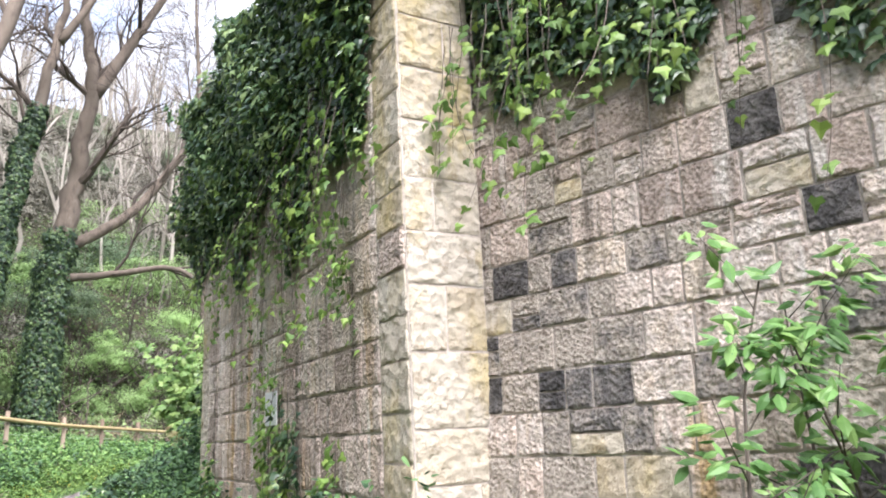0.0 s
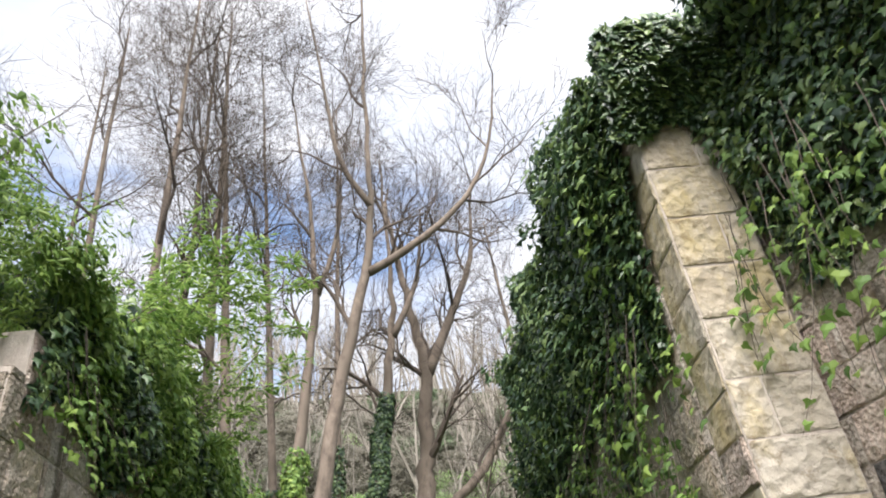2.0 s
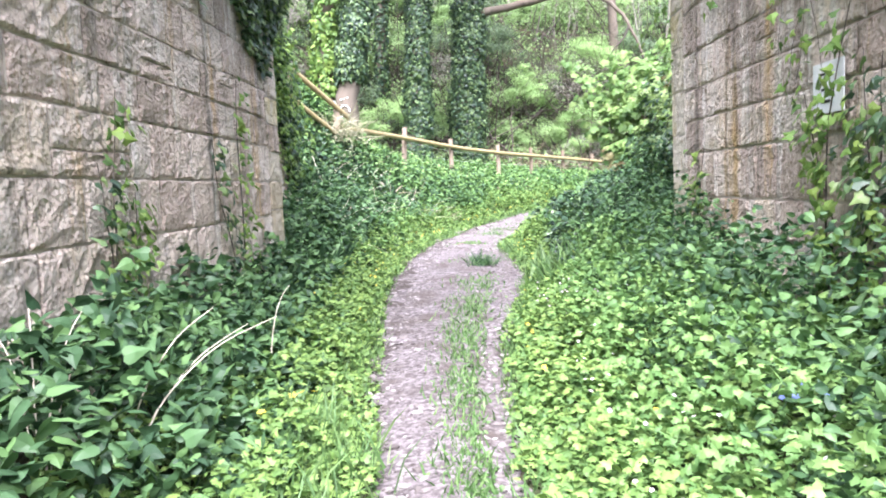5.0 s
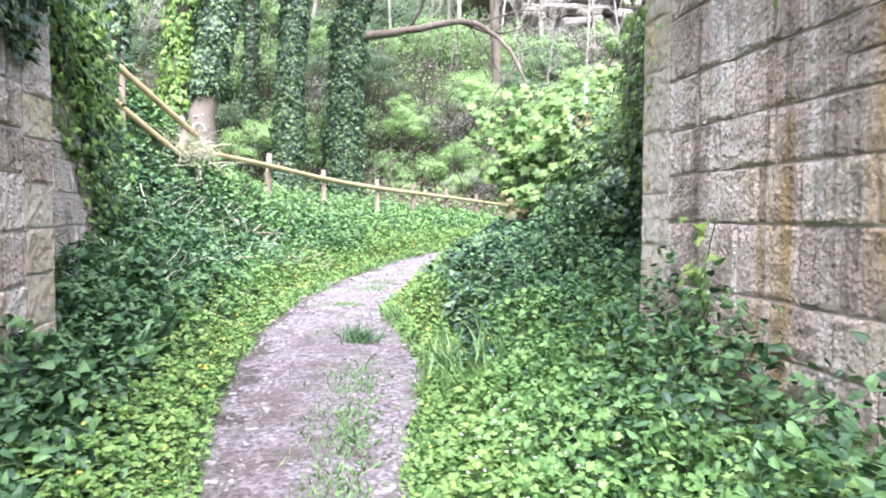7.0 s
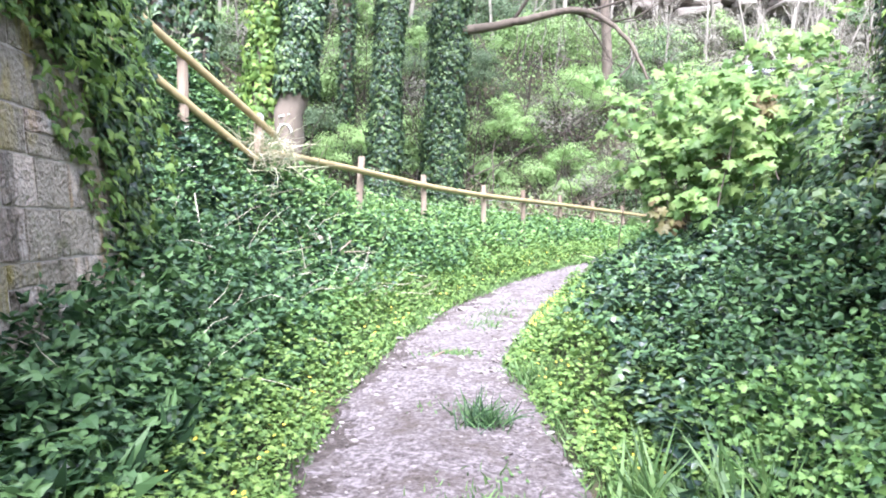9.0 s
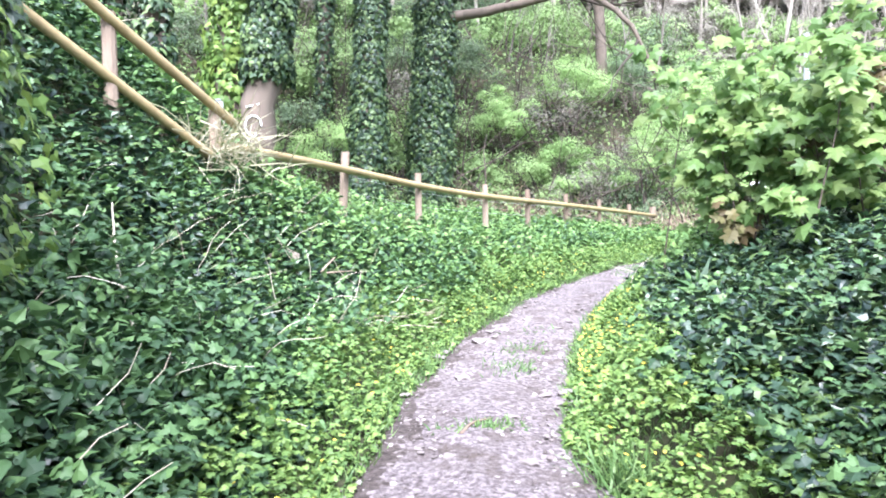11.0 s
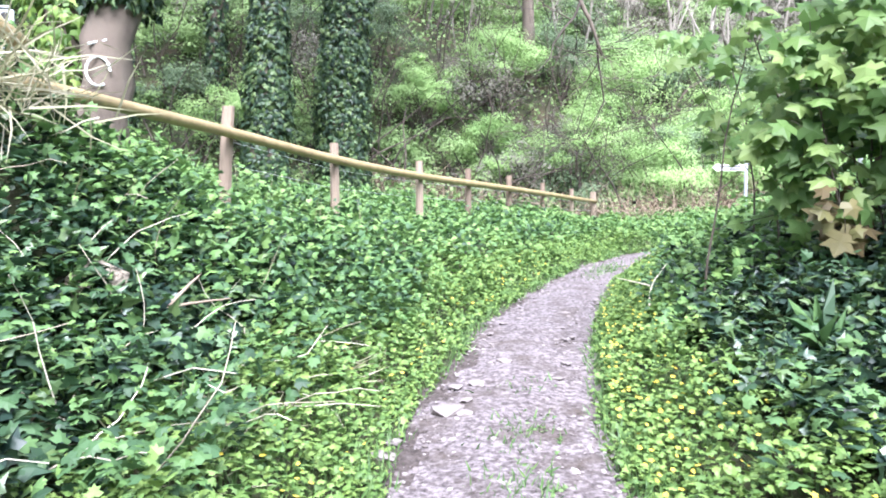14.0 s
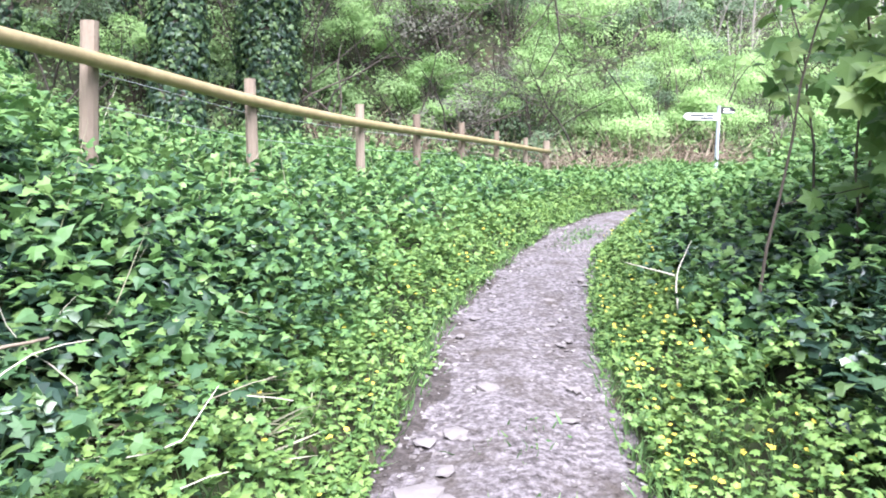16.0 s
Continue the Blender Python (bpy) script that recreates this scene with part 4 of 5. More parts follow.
bmesh.ops.bevel(bm, geom=bm.edges[:], offset=0.12, segments=1, affect="EDGES")
for v in bm.verts:
    v.co += Vector((noise.noise(v.co * 0.9), noise.noise(v.co * 0.9 + Vector((5, 0, 0))), noise.noise(v.co * 0.9 + Vector((0, 7, 0))))) * 0.35
cliff = tagged(part("rock_outcrop", bm, M_CLIFF, None), "pale layered rock outcrop high on the wooded slope", "rock", kind="structure")


# ---- ivy on the abutments ----
def rag(s, seed, step=0.35):
    """An uneven edge along s."""
    r = np.random.default_rng(seed)
    k = r.normal(size=200)
    return np.interp(s, np.arange(-30, 70, 0.5), k) * step + np.sin(s * 9 + seed) * 0.08


def curtain(rng, count, a, b, low, high, out, size, seed, batter=0.0, z0=-0.9, shape=IVY, top=0.0):
    """Leaves hanging before a wall face from a to b, from low(s) to high, thickest above."""
    a, b = np.array(a, float), np.array(b, float)
    run = np.linalg.norm(b - a)
    u = (b - a) / run
    n = np.array([u[1], -u[0]])
    s = rng.uniform(-0.15, run + 0.15, count)
    lo = low(s) + rag(s, seed)
    f = rng.random(count) ** 0.85
    z = lo + (high + 0.25 * np.sin(s * 2.3 + seed) - lo) * f
    bulge = out * (0.25 + 0.75 * smooth(0, 0.45, f)) * (0.75 + 0.25 * np.sin(s * 3.1 + z * 2.7 + seed))
    d = bulge * rng.uniform(0.15, 1.0, count) + 0.02 - batter * (z - z0)
    over = np.clip(z - (high - 0.3), 0, 1) / 0.6 * top
    d = d - over * rng.random(count) * 1.3
    p = np.stack([a[0] + u[0] * s + n[0] * d, a[1] + u[1] * s + n[1] * d, z], -1)
    nn = np.stack([np.full(count, n[0]), np.full(count, n[1]), np.full(count, 0.45)], -1) + rng.normal(size=(count, 3)) * 0.45
    down = np.tile([0.0, 0, -1.0], (count, 1)) + rng.normal(size=(count, 3)) * 0.45
    return scatter(p, nn, rng.uniform(0.6, 1.3, count) * size, shape, rng, down)


def strands(rng, count, a, b, zt, drop, out, leaf, per=14, n_up=(0, 0, 0.3)):
    """Trailing stems that hang clear of a wall, with leaves along them."""
    a, b = np.array(a, float), np.array(b, float)
    u = unit(b - a)
    n = np.array([u[1], -u[0]])
    stems, leaves = [], []
    for _ in range(count):
        q = a + (b - a) * rng.random()
        d = out * rng.uniform(0.5, 1.1)
        line = wander((q[0] + n[0] * d, q[1] + n[1] * d, zt + rng.uniform(-0.3, 0.3)), (n[0] * 0.1, n[1] * 0.1, -1), rng.uniform(0.5, 1.0) * drop, 7, rng, 0.10, -0.03)
        stems.append(tube(line, np.linspace(0.004, 0.0015, len(line)), 3))
        k = int(per * rng.uniform(0.5, 1.3))
        s = rng.uniform(0.2, 1, k) * (len(line) - 1.01)
        i = s.astype(int)
        p = line[i] + (line[i + 1] - line[i]) * (s - i)[:, None] + rng.normal(size=(k, 3)) * 0.035
        leaves.append(scatter(p, np.array([n[0], n[1], 0.4]) + rng.normal(size=(k, 3)) * 0.5, rng.uniform(0.6, 1.3, k) * leaf, IVY, rng, np.tile([0, 0, -1.0], (k, 1)) + rng.normal(size=(k, 3)) * 0.5))
    return stems, leaves


rng = np.random.default_rng(61)
WA, WB = (RR + 0.35, 0.56), (RR + 1.98, -5.6)
right_ivy = [
    curtain(rng, 30000, (RR, 6.6), (RR, 0.75), lambda s: np.interp(s, [0, 1.5, 3.3, 4.8, 5.6, 6], [3.75, 3.55, 3.3, 3.25, 3.3, 4.4]), 5.75, 0.52, 0.075, 3, top=0.7),
    curtain(rng, 24000, WA, WB, lambda s: np.interp(s, [0, 0.3, 1.0, 2.2, 3.2, 5, 6.5], [4.2, 3.6, 3.05, 2.9, 2.8, 2.9, 3.0]), 5.9, 0.42, 0.075, 8, 0.07, top=1.0),
    curtain(rng, 7500, (RR - 0.02, 0.47), (RR + 0.6, 0.47), lambda s: np.full_like(s, 4.45), 5.8, 0.40, 0.08, 5, top=1.0),
    clump(rng, (RR + 0.5, 2.5, 5.35), 1.0, 3500, 0.085, IVY, 0.4), clump(rng, (RR + 0.4, 5.0, 5.25), 1.1, 3500, 0.085, IVY, 0.45), clump(rng, (RR + 1.0, -0.6, 5.5), 1.1, 4000, 0.085, IVY, 0.4)]
ivy_r = tagged(empty("ivy_curtain"), "dense dark ivy tumbling over the top of the abutment", "ivy")
stuff("leaves", "", "", M_IVY, right_ivy, ivy_r)
st1, lf1 = strands(rng, 46, (RR, 6.4), (RR, 1.0), 3.6, 1.3, 0.22, 0.07)
st2, lf2 = strands(rng, 60, WA, WB, 3.9, 1.6, 0.12, 0.07)
st3, lf3 = strands(rng, 20, (RR, 3.6), (RR, 1.0), 3.0, 1.9, 0.10, 0.06, per=22)
stuff("young_leaves", "", "", M_IVY_LIGHT, lf1 + lf2 + lf3 + [
    curtain(rng, 1500, (RR, 6.5), (RR, 0.8), lambda s: np.interp(s, [0, 6], [3.3, 2.9]), 5.2, 0.5, 0.07, 4), curtain(rng, 1500, WA, WB, lambda s: np.full_like(s, 3.2), 5.4, 0.45, 0.065, 9, 0.07)], ivy_r)
stuff("stem_tangle", "", "", M_TWIG, st1 + st2 + st3, ivy_r)

ivy_l = tagged(empty("ivy_fringe"), "ivy and brambles spilling over the lower abutment", "ivy")
left_ivy = [
    curtain(rng, 11000, (RL, 1.1), (RL, 7.1), lambda s: np.interp(s, [0, 0.6, 2.5, 4.2, 5.2, 6.0], [3.55, 3.45, 3.5, 3.3, 2.6, 2.3]), 4.3, 0.38, 0.075, 13, top=1.0),
    curtain(rng, 4500, (RL - 2.2, -5.6), (RL - 0.28, 0.62), lambda s: np.interp(s, [0, 4, 5.6, 6.4], [4.3, 4.3, 3.9, 3.6]), 4.9, 0.32, 0.075, 14, 0.07, top=1.0),
    clump(rng, (RL - 0.6, 5.0, 4.0), 1.0, 2500, 0.085, IVY, 0.5),
    curtain(rng, 9000, (RL - 0.33, 7.1), (RL - 0.5, 10.4), lambda s: np.interp(s, [0, 1.6, 2.5, 3.1], [3.3, 3.1, 2.4, 0.2]), 3.7, 0.36, 0.08, 15, 0.08, top=1.0)]
stuff("leaves", "", "", M_IVY, left_ivy, ivy_l)
wing_crest = curtain(rng, 6000, (RL - 2.2, -5.6), (RL - 0.28, 0.62), lambda s: np.interp(s, [0, 4, 5.6, 6.4], [4.3, 4.3, 3.9, 3.6]), 5.0, 0.40, 0.075, 19, 0.07, top=1.0)
st4, lf4 = strands(rng, 26, (RL, 1.0), (RL, 6.8), 3.8, 0.9, 0.25, 0.07)
stuff("young_leaves", "", "", M_IVY_LIGHT, lf4 + [wing_crest,
    curtain(rng, 8500, (RL, 0.9), (RL, 7.0), lambda s: np.interp(s, [0, 4, 5.2, 6.1], [3.6, 3.5, 2.9, 2.5]), 4.6, 0.5, 0.075, 16, top=0.6),
    curtain(rng, 2200, (RL - 0.33, 7.1), (RL - 0.5, 10.4), lambda s: np.interp(s, [0, 1.6, 2.4, 3.3], [3.2, 3.0, 1.6, 0.4]), 3.6, 0.5, 0.08, 18, 0.08)], ivy_l)
stuff("stem_tangle", "", "", M_TWIG, st4, ivy_l)

ivy_w = tagged(empty("wall_ivy"), "ivy stems climbing the face of the abutment in thin strands", "ivy")
climb, climb_leaf = [], []
for x, n, y, h in ((RL + 0.05, 1, 2.75, 1.6), (RL + 0.05, 1, 5.1, 2.0), (RL + 0.05, 1, 2.95, 1.0), (RR - 0.06, -1, 3.05, 2.0), (RR - 0.06, -1, 2.6, 1.7), (RR - 0.06, -1, 2.2, 1.8), (RR - 0.06, -1, 5.6, 1.3), (RR - 0.06, -1, 1.6, 1.2)):
    for k in range(2):
        line = wander((x, y + 0.1 * k, -0.3), (0, 0.05 * k, 1), h + 0.4 * k, 10, rng, 0.12, 0.05)
        line[:, 0] = x + n * 0.02
        climb.append(tube(line, np.linspace(0.009, 0.003, len(line)), 4))
        m = 95
        s = rng.uniform(0.15, 1, m) * (len(line) - 1.01)
        i = s.astype(int)
        p = line[i] + rng.normal(size=(m, 3)) * np.array([0.03, 0.07, 0.08]) + np.array([n * 0.06, 0, 0])
        climb_leaf.append(scatter(p, np.array([n, 0, 0.35]) + rng.normal(size=(m, 3)) * 0.4, rng.uniform(0.6, 1.3, m) * 0.075, IVY, rng))
stuff("leaves", "", "", M_IVY, climb_leaf[::2], ivy_w)
stuff("young_leaves", "", "", M_IVY_LIGHT, climb_leaf[1::2], ivy_w)
stuff("stem_tangle", "", "", M_TWIG, climb, ivy_w)

ivy_f = tagged(empty("far_ivy_mass"), "dark ivy mass draped on the far wing wall", "ivy")
stuff("leaves", "", "", M_IVY, [
    curtain(rng, 12000, (RR + 1.5, 10.4), (RR + 0.42, 6.6), lambda s: np.interp(s, [0, 2.5, 3.3, 4], [0.6, 1.2, 1.9, 2.4]), 3.9, 0.4, 0.08, 22, 0.06, top=0.8),
    clump(rng, (RR + 1.3, 9.8, 1.4), 1.1, 3500, 0.085, IVY, 1.0)], ivy_f)
st5, lf5 = strands(rng, 40, (RR + 1.4, 10.2), (RR + 0.5, 6.6), 3.2, 1.8, 0.2, 0.07)
stuff("stem_tangle", "", "", M_TWIG, st5, ivy_f)
stuff("young_leaves", "", "", M_IVY_LIGHT, lf5, ivy_f)


# ---- shrubs on and beside the walls ----
def shrub(name, label, material, bases, seed, height, leaf, shape, per, stem_r=0.012, bend=0.10, way=(0, 0, 1), droop=-0.3, twigs=5, stem_mat=M_TWIG, gather=0.05, fan_out=0.28, low=0.25, extra=None, face=(0, 0, 1.0)):
    r = np.random.default_rng(seed)
    top = tagged(empty(name, bases[0]), label, "shrub")
    off = np.array(bases[0])
    stems, leaves = [], []
    for b in bases:
        line = wander(np.array(b) - off, np.array(way) + r.normal(size=3) * fan_out, height * r.uniform(0.7, 1.15), 9, r, bend, 0.05)
        stems.append(tube(line, np.linspace(stem_r, stem_r * 0.3, len(line)), 5))
        out = []
        spread(line, stem_r, r, 1, out, height * 0.28, twigs, start=low, angle=0.9, lift=0.05)
        stems += tubes(out)
        for _, pts, _r in out + [(1, line[3:], None)]:
            k = per
            s = r.uniform(0.25, 1, k) * (len(pts) - 1.01)
            i = s.astype(int)
            p = pts[i] + (pts[i + 1] - pts[i]) * (s - i)[:, None]
            head = r.normal(size=(k, 3)) * np.array([1, 1, 0.35]) + np.array([0, 0, droop])
            p = p + unit(head) * gather
            leaves.append(scatter(p, np.array(face) + r.normal(size=(k, 3)) * 0.38, r.uniform(0.6, 1.25, k) * leaf, shape, r, head))
    stuff("branchwork", "", "", stem_mat, stems, top)
    if extra:
        stuff("bronze_leaves", "", "", extra, leaves[::24], top)
        leaves = [v for i, v in enumerate(leaves) if i % 24]
    stuff("foliage", "", "", material, leaves, top)
    return top


tops = tagged(empty("bramble_crest"), "thick light green growth crowning the lower abutment", "shrub")
stuff("foliage", "", "", M_WILLOW, [clump(rng, (RL - 0.35 - 0.5 * (k % 2), 0.9 + 0.75 * k, 4.5 - 0.08 * k + 0.3 * (k % 2)), 0.85, 2600, 0.085, LANCE, 1.0) for k in range(7)]
      + [clump(rng, (RL - 0.75 - 0.3 * k, 0.3 - 0.9 * k, 5.0 + 0.12 * k), 0.85, 2600, 0.08, OVATE, 0.9) for k in range(6)], tops)
br = np.random.default_rng(71)
canes = []
for k in range(44):
    line = wander((RL - br.uniform(0.3, 1.6), br.uniform(-4.5, 6.0), 4.2), (0.25, br.normal() * 0.4, 1), br.uniform(0.8, 1.9), 7, br, 0.16, -0.05)
    canes.append(tube(line, np.linspace(0.009, 0.003, len(line)), 4))
stuff("branchwork", "", "", M_TWIG, canes, tops)


def spots(n, xs, ys, dz=-0.1):
    out = []
    for _ in range(n):
        x, y = br.uniform(*xs), br.uniform(*ys)
        out.append((x, y, gz(x, y, dz)))
    return out


shrub("willow_shrub", "airy light green willow shrub growing on the abutment top", M_WILLOW, [(RL - br.uniform(0.2, 1.6), y, 3.8) for y in np.linspace(1.4, 6.6, 15)], 72, 2.9, 0.11, LANCE, 80,
      way=(0.30, 0.1, 0.75), twigs=9, bend=0.14, fan_out=0.35, gather=0.07)
shrub("willow_shrub", "light green willow sapling above the wing wall", M_WILLOW, [(RL - 0.7 - k * 0.3, 0.4 - k * 0.9, 4.2) for k in range(5)], 73, 1.5, 0.10, LANCE, 60, way=(0.15, 0.2, 0.8), twigs=8, gather=0.07)
shrub("elder_shrub", "young elder shoots with fresh compound leaves before the wall", M_ELDER,
      [(2.62, -1.6, gz(2.62, -1.6)), (2.75, -1.75, gz(2.7, -1.7)), (3.05, -1.6, gz(3.0, -1.6)), (3.2, -1.9, gz(3.2, -1.9)), (2.95, -2.2, gz(2.9, -2.2)), (3.3, -1.5, gz(3.3, -1.5))], 74, 2.05, 0.095, ELDER, 24,
      way=(-0.03, 0, 1), twigs=9, gather=0.05, fan_out=0.10, low=0.3, stem_r=0.014, face=(-0.3, -0.45, 0.8))
shrub("sycamore_bush", "young sycamore bush with large soft green lobed leaves", M_SYC, spots(13, (3.5, 5.3), (13.2, 15.4)), 75, 2.25, 0.155, PALM, 12, way=(-0.05, -0.05, 1), twigs=8,
      gather=0.09, fan_out=0.16, low=0.2, extra=M_SYC_RED, face=(-0.35, -0.6, 0.75))
shrub("sycamore_sapling", "slender sycamore sapling with pale new leaves", M_SYC, spots(5, (3.0, 4.6), (15.2, 16.8)), 76, 3.2, 0.14, PALM, 9, way=(-0.02, 0, 1), twigs=6, gather=0.08, fan_out=0.1, low=0.3, face=(-0.35, -0.6, 0.75))
shrub("sycamore_sapling", "slender sycamore sapling with large pale new leaves beside the path", M_SYC, spots(5, (3.75, 4.5), (14.6, 16.2)), 78, 2.5, 0.15, PALM, 8, way=(-0.06, -0.02, 1), twigs=6, gather=0.09, fan_out=0.12, low=0.25, extra=M_SYC_RED, face=(-0.35, -0.6, 0.75))
shrub("maple_sapling", "thin sapling with yellow-green spring leaves above the wing wall", M_SYC, [(5.0, 11.5, gz(5.0, 11.5)), (5.6, 12.5, gz(5.6, 12.5)), (4.6, 12.2, gz(4.6, 12.2))], 77, 3.0, 0.10, LOBED, 22, twigs=7, gather=0.08, fan_out=0.12)


# ---- ground cover ----
def field(rng, count, xs, ys, keep):
    x, y = rng.uniform(*xs, count), rng.uniform(*ys, count)
    m = keep(x, y, rng.random(count))
    return x[m], y[m]


def clear_of_walls(x, y):
    flare = np.clip(0.5 - y, 0, 20) * 0.3
    room = (x > RL - 0.02 - flare) & (x < RR + 0.02 + flare)
    return np.where(y < 7.0, room, True)


def patch(x, y, f, seed):
    return 0.5 + 0.5 * np.sin(x * f + 2 * np.sin(y * f * 0.7 + seed)) * np.cos(y * f * 0.9 + seed * 1.7 + 1.5 * np.sin(x * f * 0.6))


def cover(rng, x, y, height, size, shape, tilt=0.65, jitter=1.0):
    n = len(x)
    mound = 0.42 * patch(x, y, 4.3, 31) * patch(x, y, 7.1, 17) * np.clip(np.asarray(height) / 0.25, 0, 1)
    z = land(x, y) + height * rng.random(n) ** 0.6 + mound
    p = np.stack([x, y, z], -1)
    return scatter(p, np.array([0, 0, 1.0]) + rng.normal(size=(n, 3)) * tilt, rng.uniform(0.55, 1.3, n) * size * jitter, shape, rng)


def edge_gap(x, y):
    return np.maximum(left_edge(y) - x, x - right_edge(y))


rng = np.random.default_rng(81)
# nettles and dock beside the passage
x, y = field(rng, 60000, (-2.6, 0), (-3.5, 12), lambda x, y, r: (left_edge(y) - x > 0.28) & clear_of_walls(x, y) & (r < 0.35 + 0.65 * patch(x, y, 1.6, 1)))
h = 0.10 + 0.60 * smooth(0.3, 1.1, left_edge(y) - x) * (0.6 + 0.4 * patch(x, y, 2.1, 4))
stuff("nettle_bed", "thick bed of nettles and broad leaved weeds beside the path", "weeds", M_NETTLE, [cover(rng, x, y, h, 0.080, HEART)])
# bright herbs on the other side
x, y = field(rng, 62000, (0.3, 3.4), (-3.5, 8.5), lambda x, y, r: (x - right_edge(y) > 0.03) & clear_of_walls(x, y) & (r < 1.0 - 0.25 * patch(x, y, 1.3, 2)))
h = 0.06 + 0.30 * smooth(0.1, 0.9, x - right_edge(y))
stuff("herb_bed", "bright green herb robert with tiny pink flowers lining the path", "weeds", M_HERB, [cover(rng, x, y, h, 0.045, LOBED)])
x, y = field(rng, 34000, (1.0, 3.6), (0, 10), lambda x, y, r: (x - right_edge(y) > 0.7) & clear_of_walls(x, y) & (r < patch(x, y, 1.9, 7)))
h = 0.25 + 0.75 * smooth(0.7, 1.7, x - right_edge(y)) * (0.55 + 0.45 * patch(x, y, 2.4, 9))
stuff("bramble_patch", "dark green bramble and weeds against the wall foot", "weeds", M_NETTLE, [cover(rng, x, y, h, 0.065, OVATE, 0.6)])
# ivy carpet on the banks beyond the passage
x, y = field(rng, 110000, (-7, 0.4), (6.5, 17.5), lambda x, y, r: (left_edge(y) - x > 0.7 + 0.35 * smooth(11, 13, y)) & clear_of_walls(x, y) & (r < 0.12 + 1.3 * patch(x, y, 1.1, 3) ** 2))
stuff("ivy_bank", "dark glossy ivy carpeting the bank", "ivy", M_IVY_BANK, [cover(rng, x, y, 0.24, 0.095, IVY, 0.5)])
x, y = field(rng, 60000, (-7, 0.8), (6.5, 18.5), lambda x, y, r: (left_edge(y) - x > 0.45) & clear_of_walls(x, y) & (r < 0.25 + 1.1 * (1 - patch(x, y, 1.1, 3))))
stuff("bank_weeds", "mixed green weeds growing through the ivy", "weeds", M_NETTLE, [cover(rng, x, y, 0.30, 0.07, LOBED, 0.5)])
x, y = field(rng, 75000, (0.8, 7.0), (7.0, 19), lambda x, y, r: (x - right_edge(y) > 0.32 + 0.4 * smooth(9, 11, y)) & (r < 0.25 + 1.2 * patch(x, y, 1.2, 5)))
stuff("ivy_slope", "dark ivy covering the slope below the sycamore", "ivy", M_IVY_BANK, [cover(rng, x, y, 0.22, 0.085, IVY, 0.5)])
x, y = field(rng, 30000, (0.8, 7.0), (8.0, 22), lambda x, y, r: (x - right_edge(y) > 0.45) & (r < 0.9 * patch(x, y, 1.5, 6)))
stuff("slope_weeds", "fresh weeds scattered over the slope", "weeds", M_NETTLE, [cover(rng, x, y, 0.26, 0.07, LOBED, 0.5)])
x, y = field(rng, 150000, (-30, 40), (33.5, 66), lambda x, y, r: (r < 0.5 + 0.5 * patch(x, y, 0.5, 8)))
high = smooth(47, 54, y) > rng.random(len(x))
fresh = ~high & (rng.random(len(x)) < 0.75)
# the rest takes a darker leaf: shade of the gaps between bushes, as colour
shady = ~high & ~fresh
stuff("hill_undergrowth", "green undergrowth at the foot of the woodland slope", "undergrowth", M_SHRUB_DARK, [cover(rng, x[shady], y[shady], 0.7, 0.14, LOBED, 0.7)])
stuff("slope_greenery", "pale fresh greenery clothing the foot of the slope", "undergrowth", M_SHRUB, [cover(rng, x[fresh], y[fresh], 0.8, 0.14, LOBED, 0.7)])
stuff("hill_litter", "grey-brown undergrowth and litter high on the slope", "undergrowth", M_SCRUB_GREY, [cover(rng, x[high], y[high], 0.9, 0.17, LOBED, 0.7)])
x, y = field(rng, 45000, (-7, 1.5), (7.5, 19), lambda x, y, r: (left_edge(y) - x > 0.3) & (r < 1.3 * patch(x, y, 1.7, 14) ** 2))
stuff("bank_herbs", "bright fresh herbs in patches on the bank", "weeds", M_HERB, [cover(rng, x, y, 0.28, 0.05, LOBED, 0.5)])
# fresh growth by the fence and farther on
x, y = field(rng, 130000, (-7, 13), (15.0, 33), lambda x, y, r: ((left_edge(y) - x > 0.35) | (x - right_edge(y) > 0.4) | (y > 24.7)) & (r < 0.6 + 0.4 * patch(x, y, 0.9, 8)))
stuff("verge_weeds", "lush fresh green nettles and cow parsley along the fence", "weeds", M_HERB, [cover(rng, x, y, 0.42 * smooth(0.1, 1.5, np.where(y > 24, 2, edge_gap(x, y))) * (1 - 0.55 * smooth(22, 27, y)) + 0.05, 0.075, LOBED, 0.55)])
x, y = field(rng, 60000, (-7, 13), (15.0, 34), lambda x, y, r: ((left_edge(y) - x > 0.7) | (y > 25)) & (r < patch(x, y, 0.8, 12)))
stuff("verge_nettles", "darker nettles among the verge plants", "weeds", M_NETTLE, [cover(rng, x, y, 0.5 - 0.3 * smooth(22, 27, y), 0.085, HEART, 0.5)])
# celandine and grass at the path edge
def verge(rng, count, ys, near, far):
    """Places along both edges of the path, from near to far outside it."""
    y = rng.uniform(*ys, count)
    g = near + (far - near) * rng.random(count) ** 1.2
    return np.where(rng.random(count) < 0.5, left_edge(y) - g, right_edge(y) + g), y


x, y = verge(rng, 125000, (-3, 24.4), -0.10, 1.1)
m = rng.random(len(x)) < 1.05 - 0.55 * patch(x, y, 3.0, 3) - 0.5 * (edge_gap(x, y) < 0.02)
x, y = x[m], y[m]
stuff("edge_herbs", "low bright celandine leaves spilling onto the path edge", "weeds", M_EDGE, [cover(rng, x, y, 0.06 + 0.12 * smooth(0, 0.4, edge_gap(x, y)), 0.043, LOBED, 0.4)])


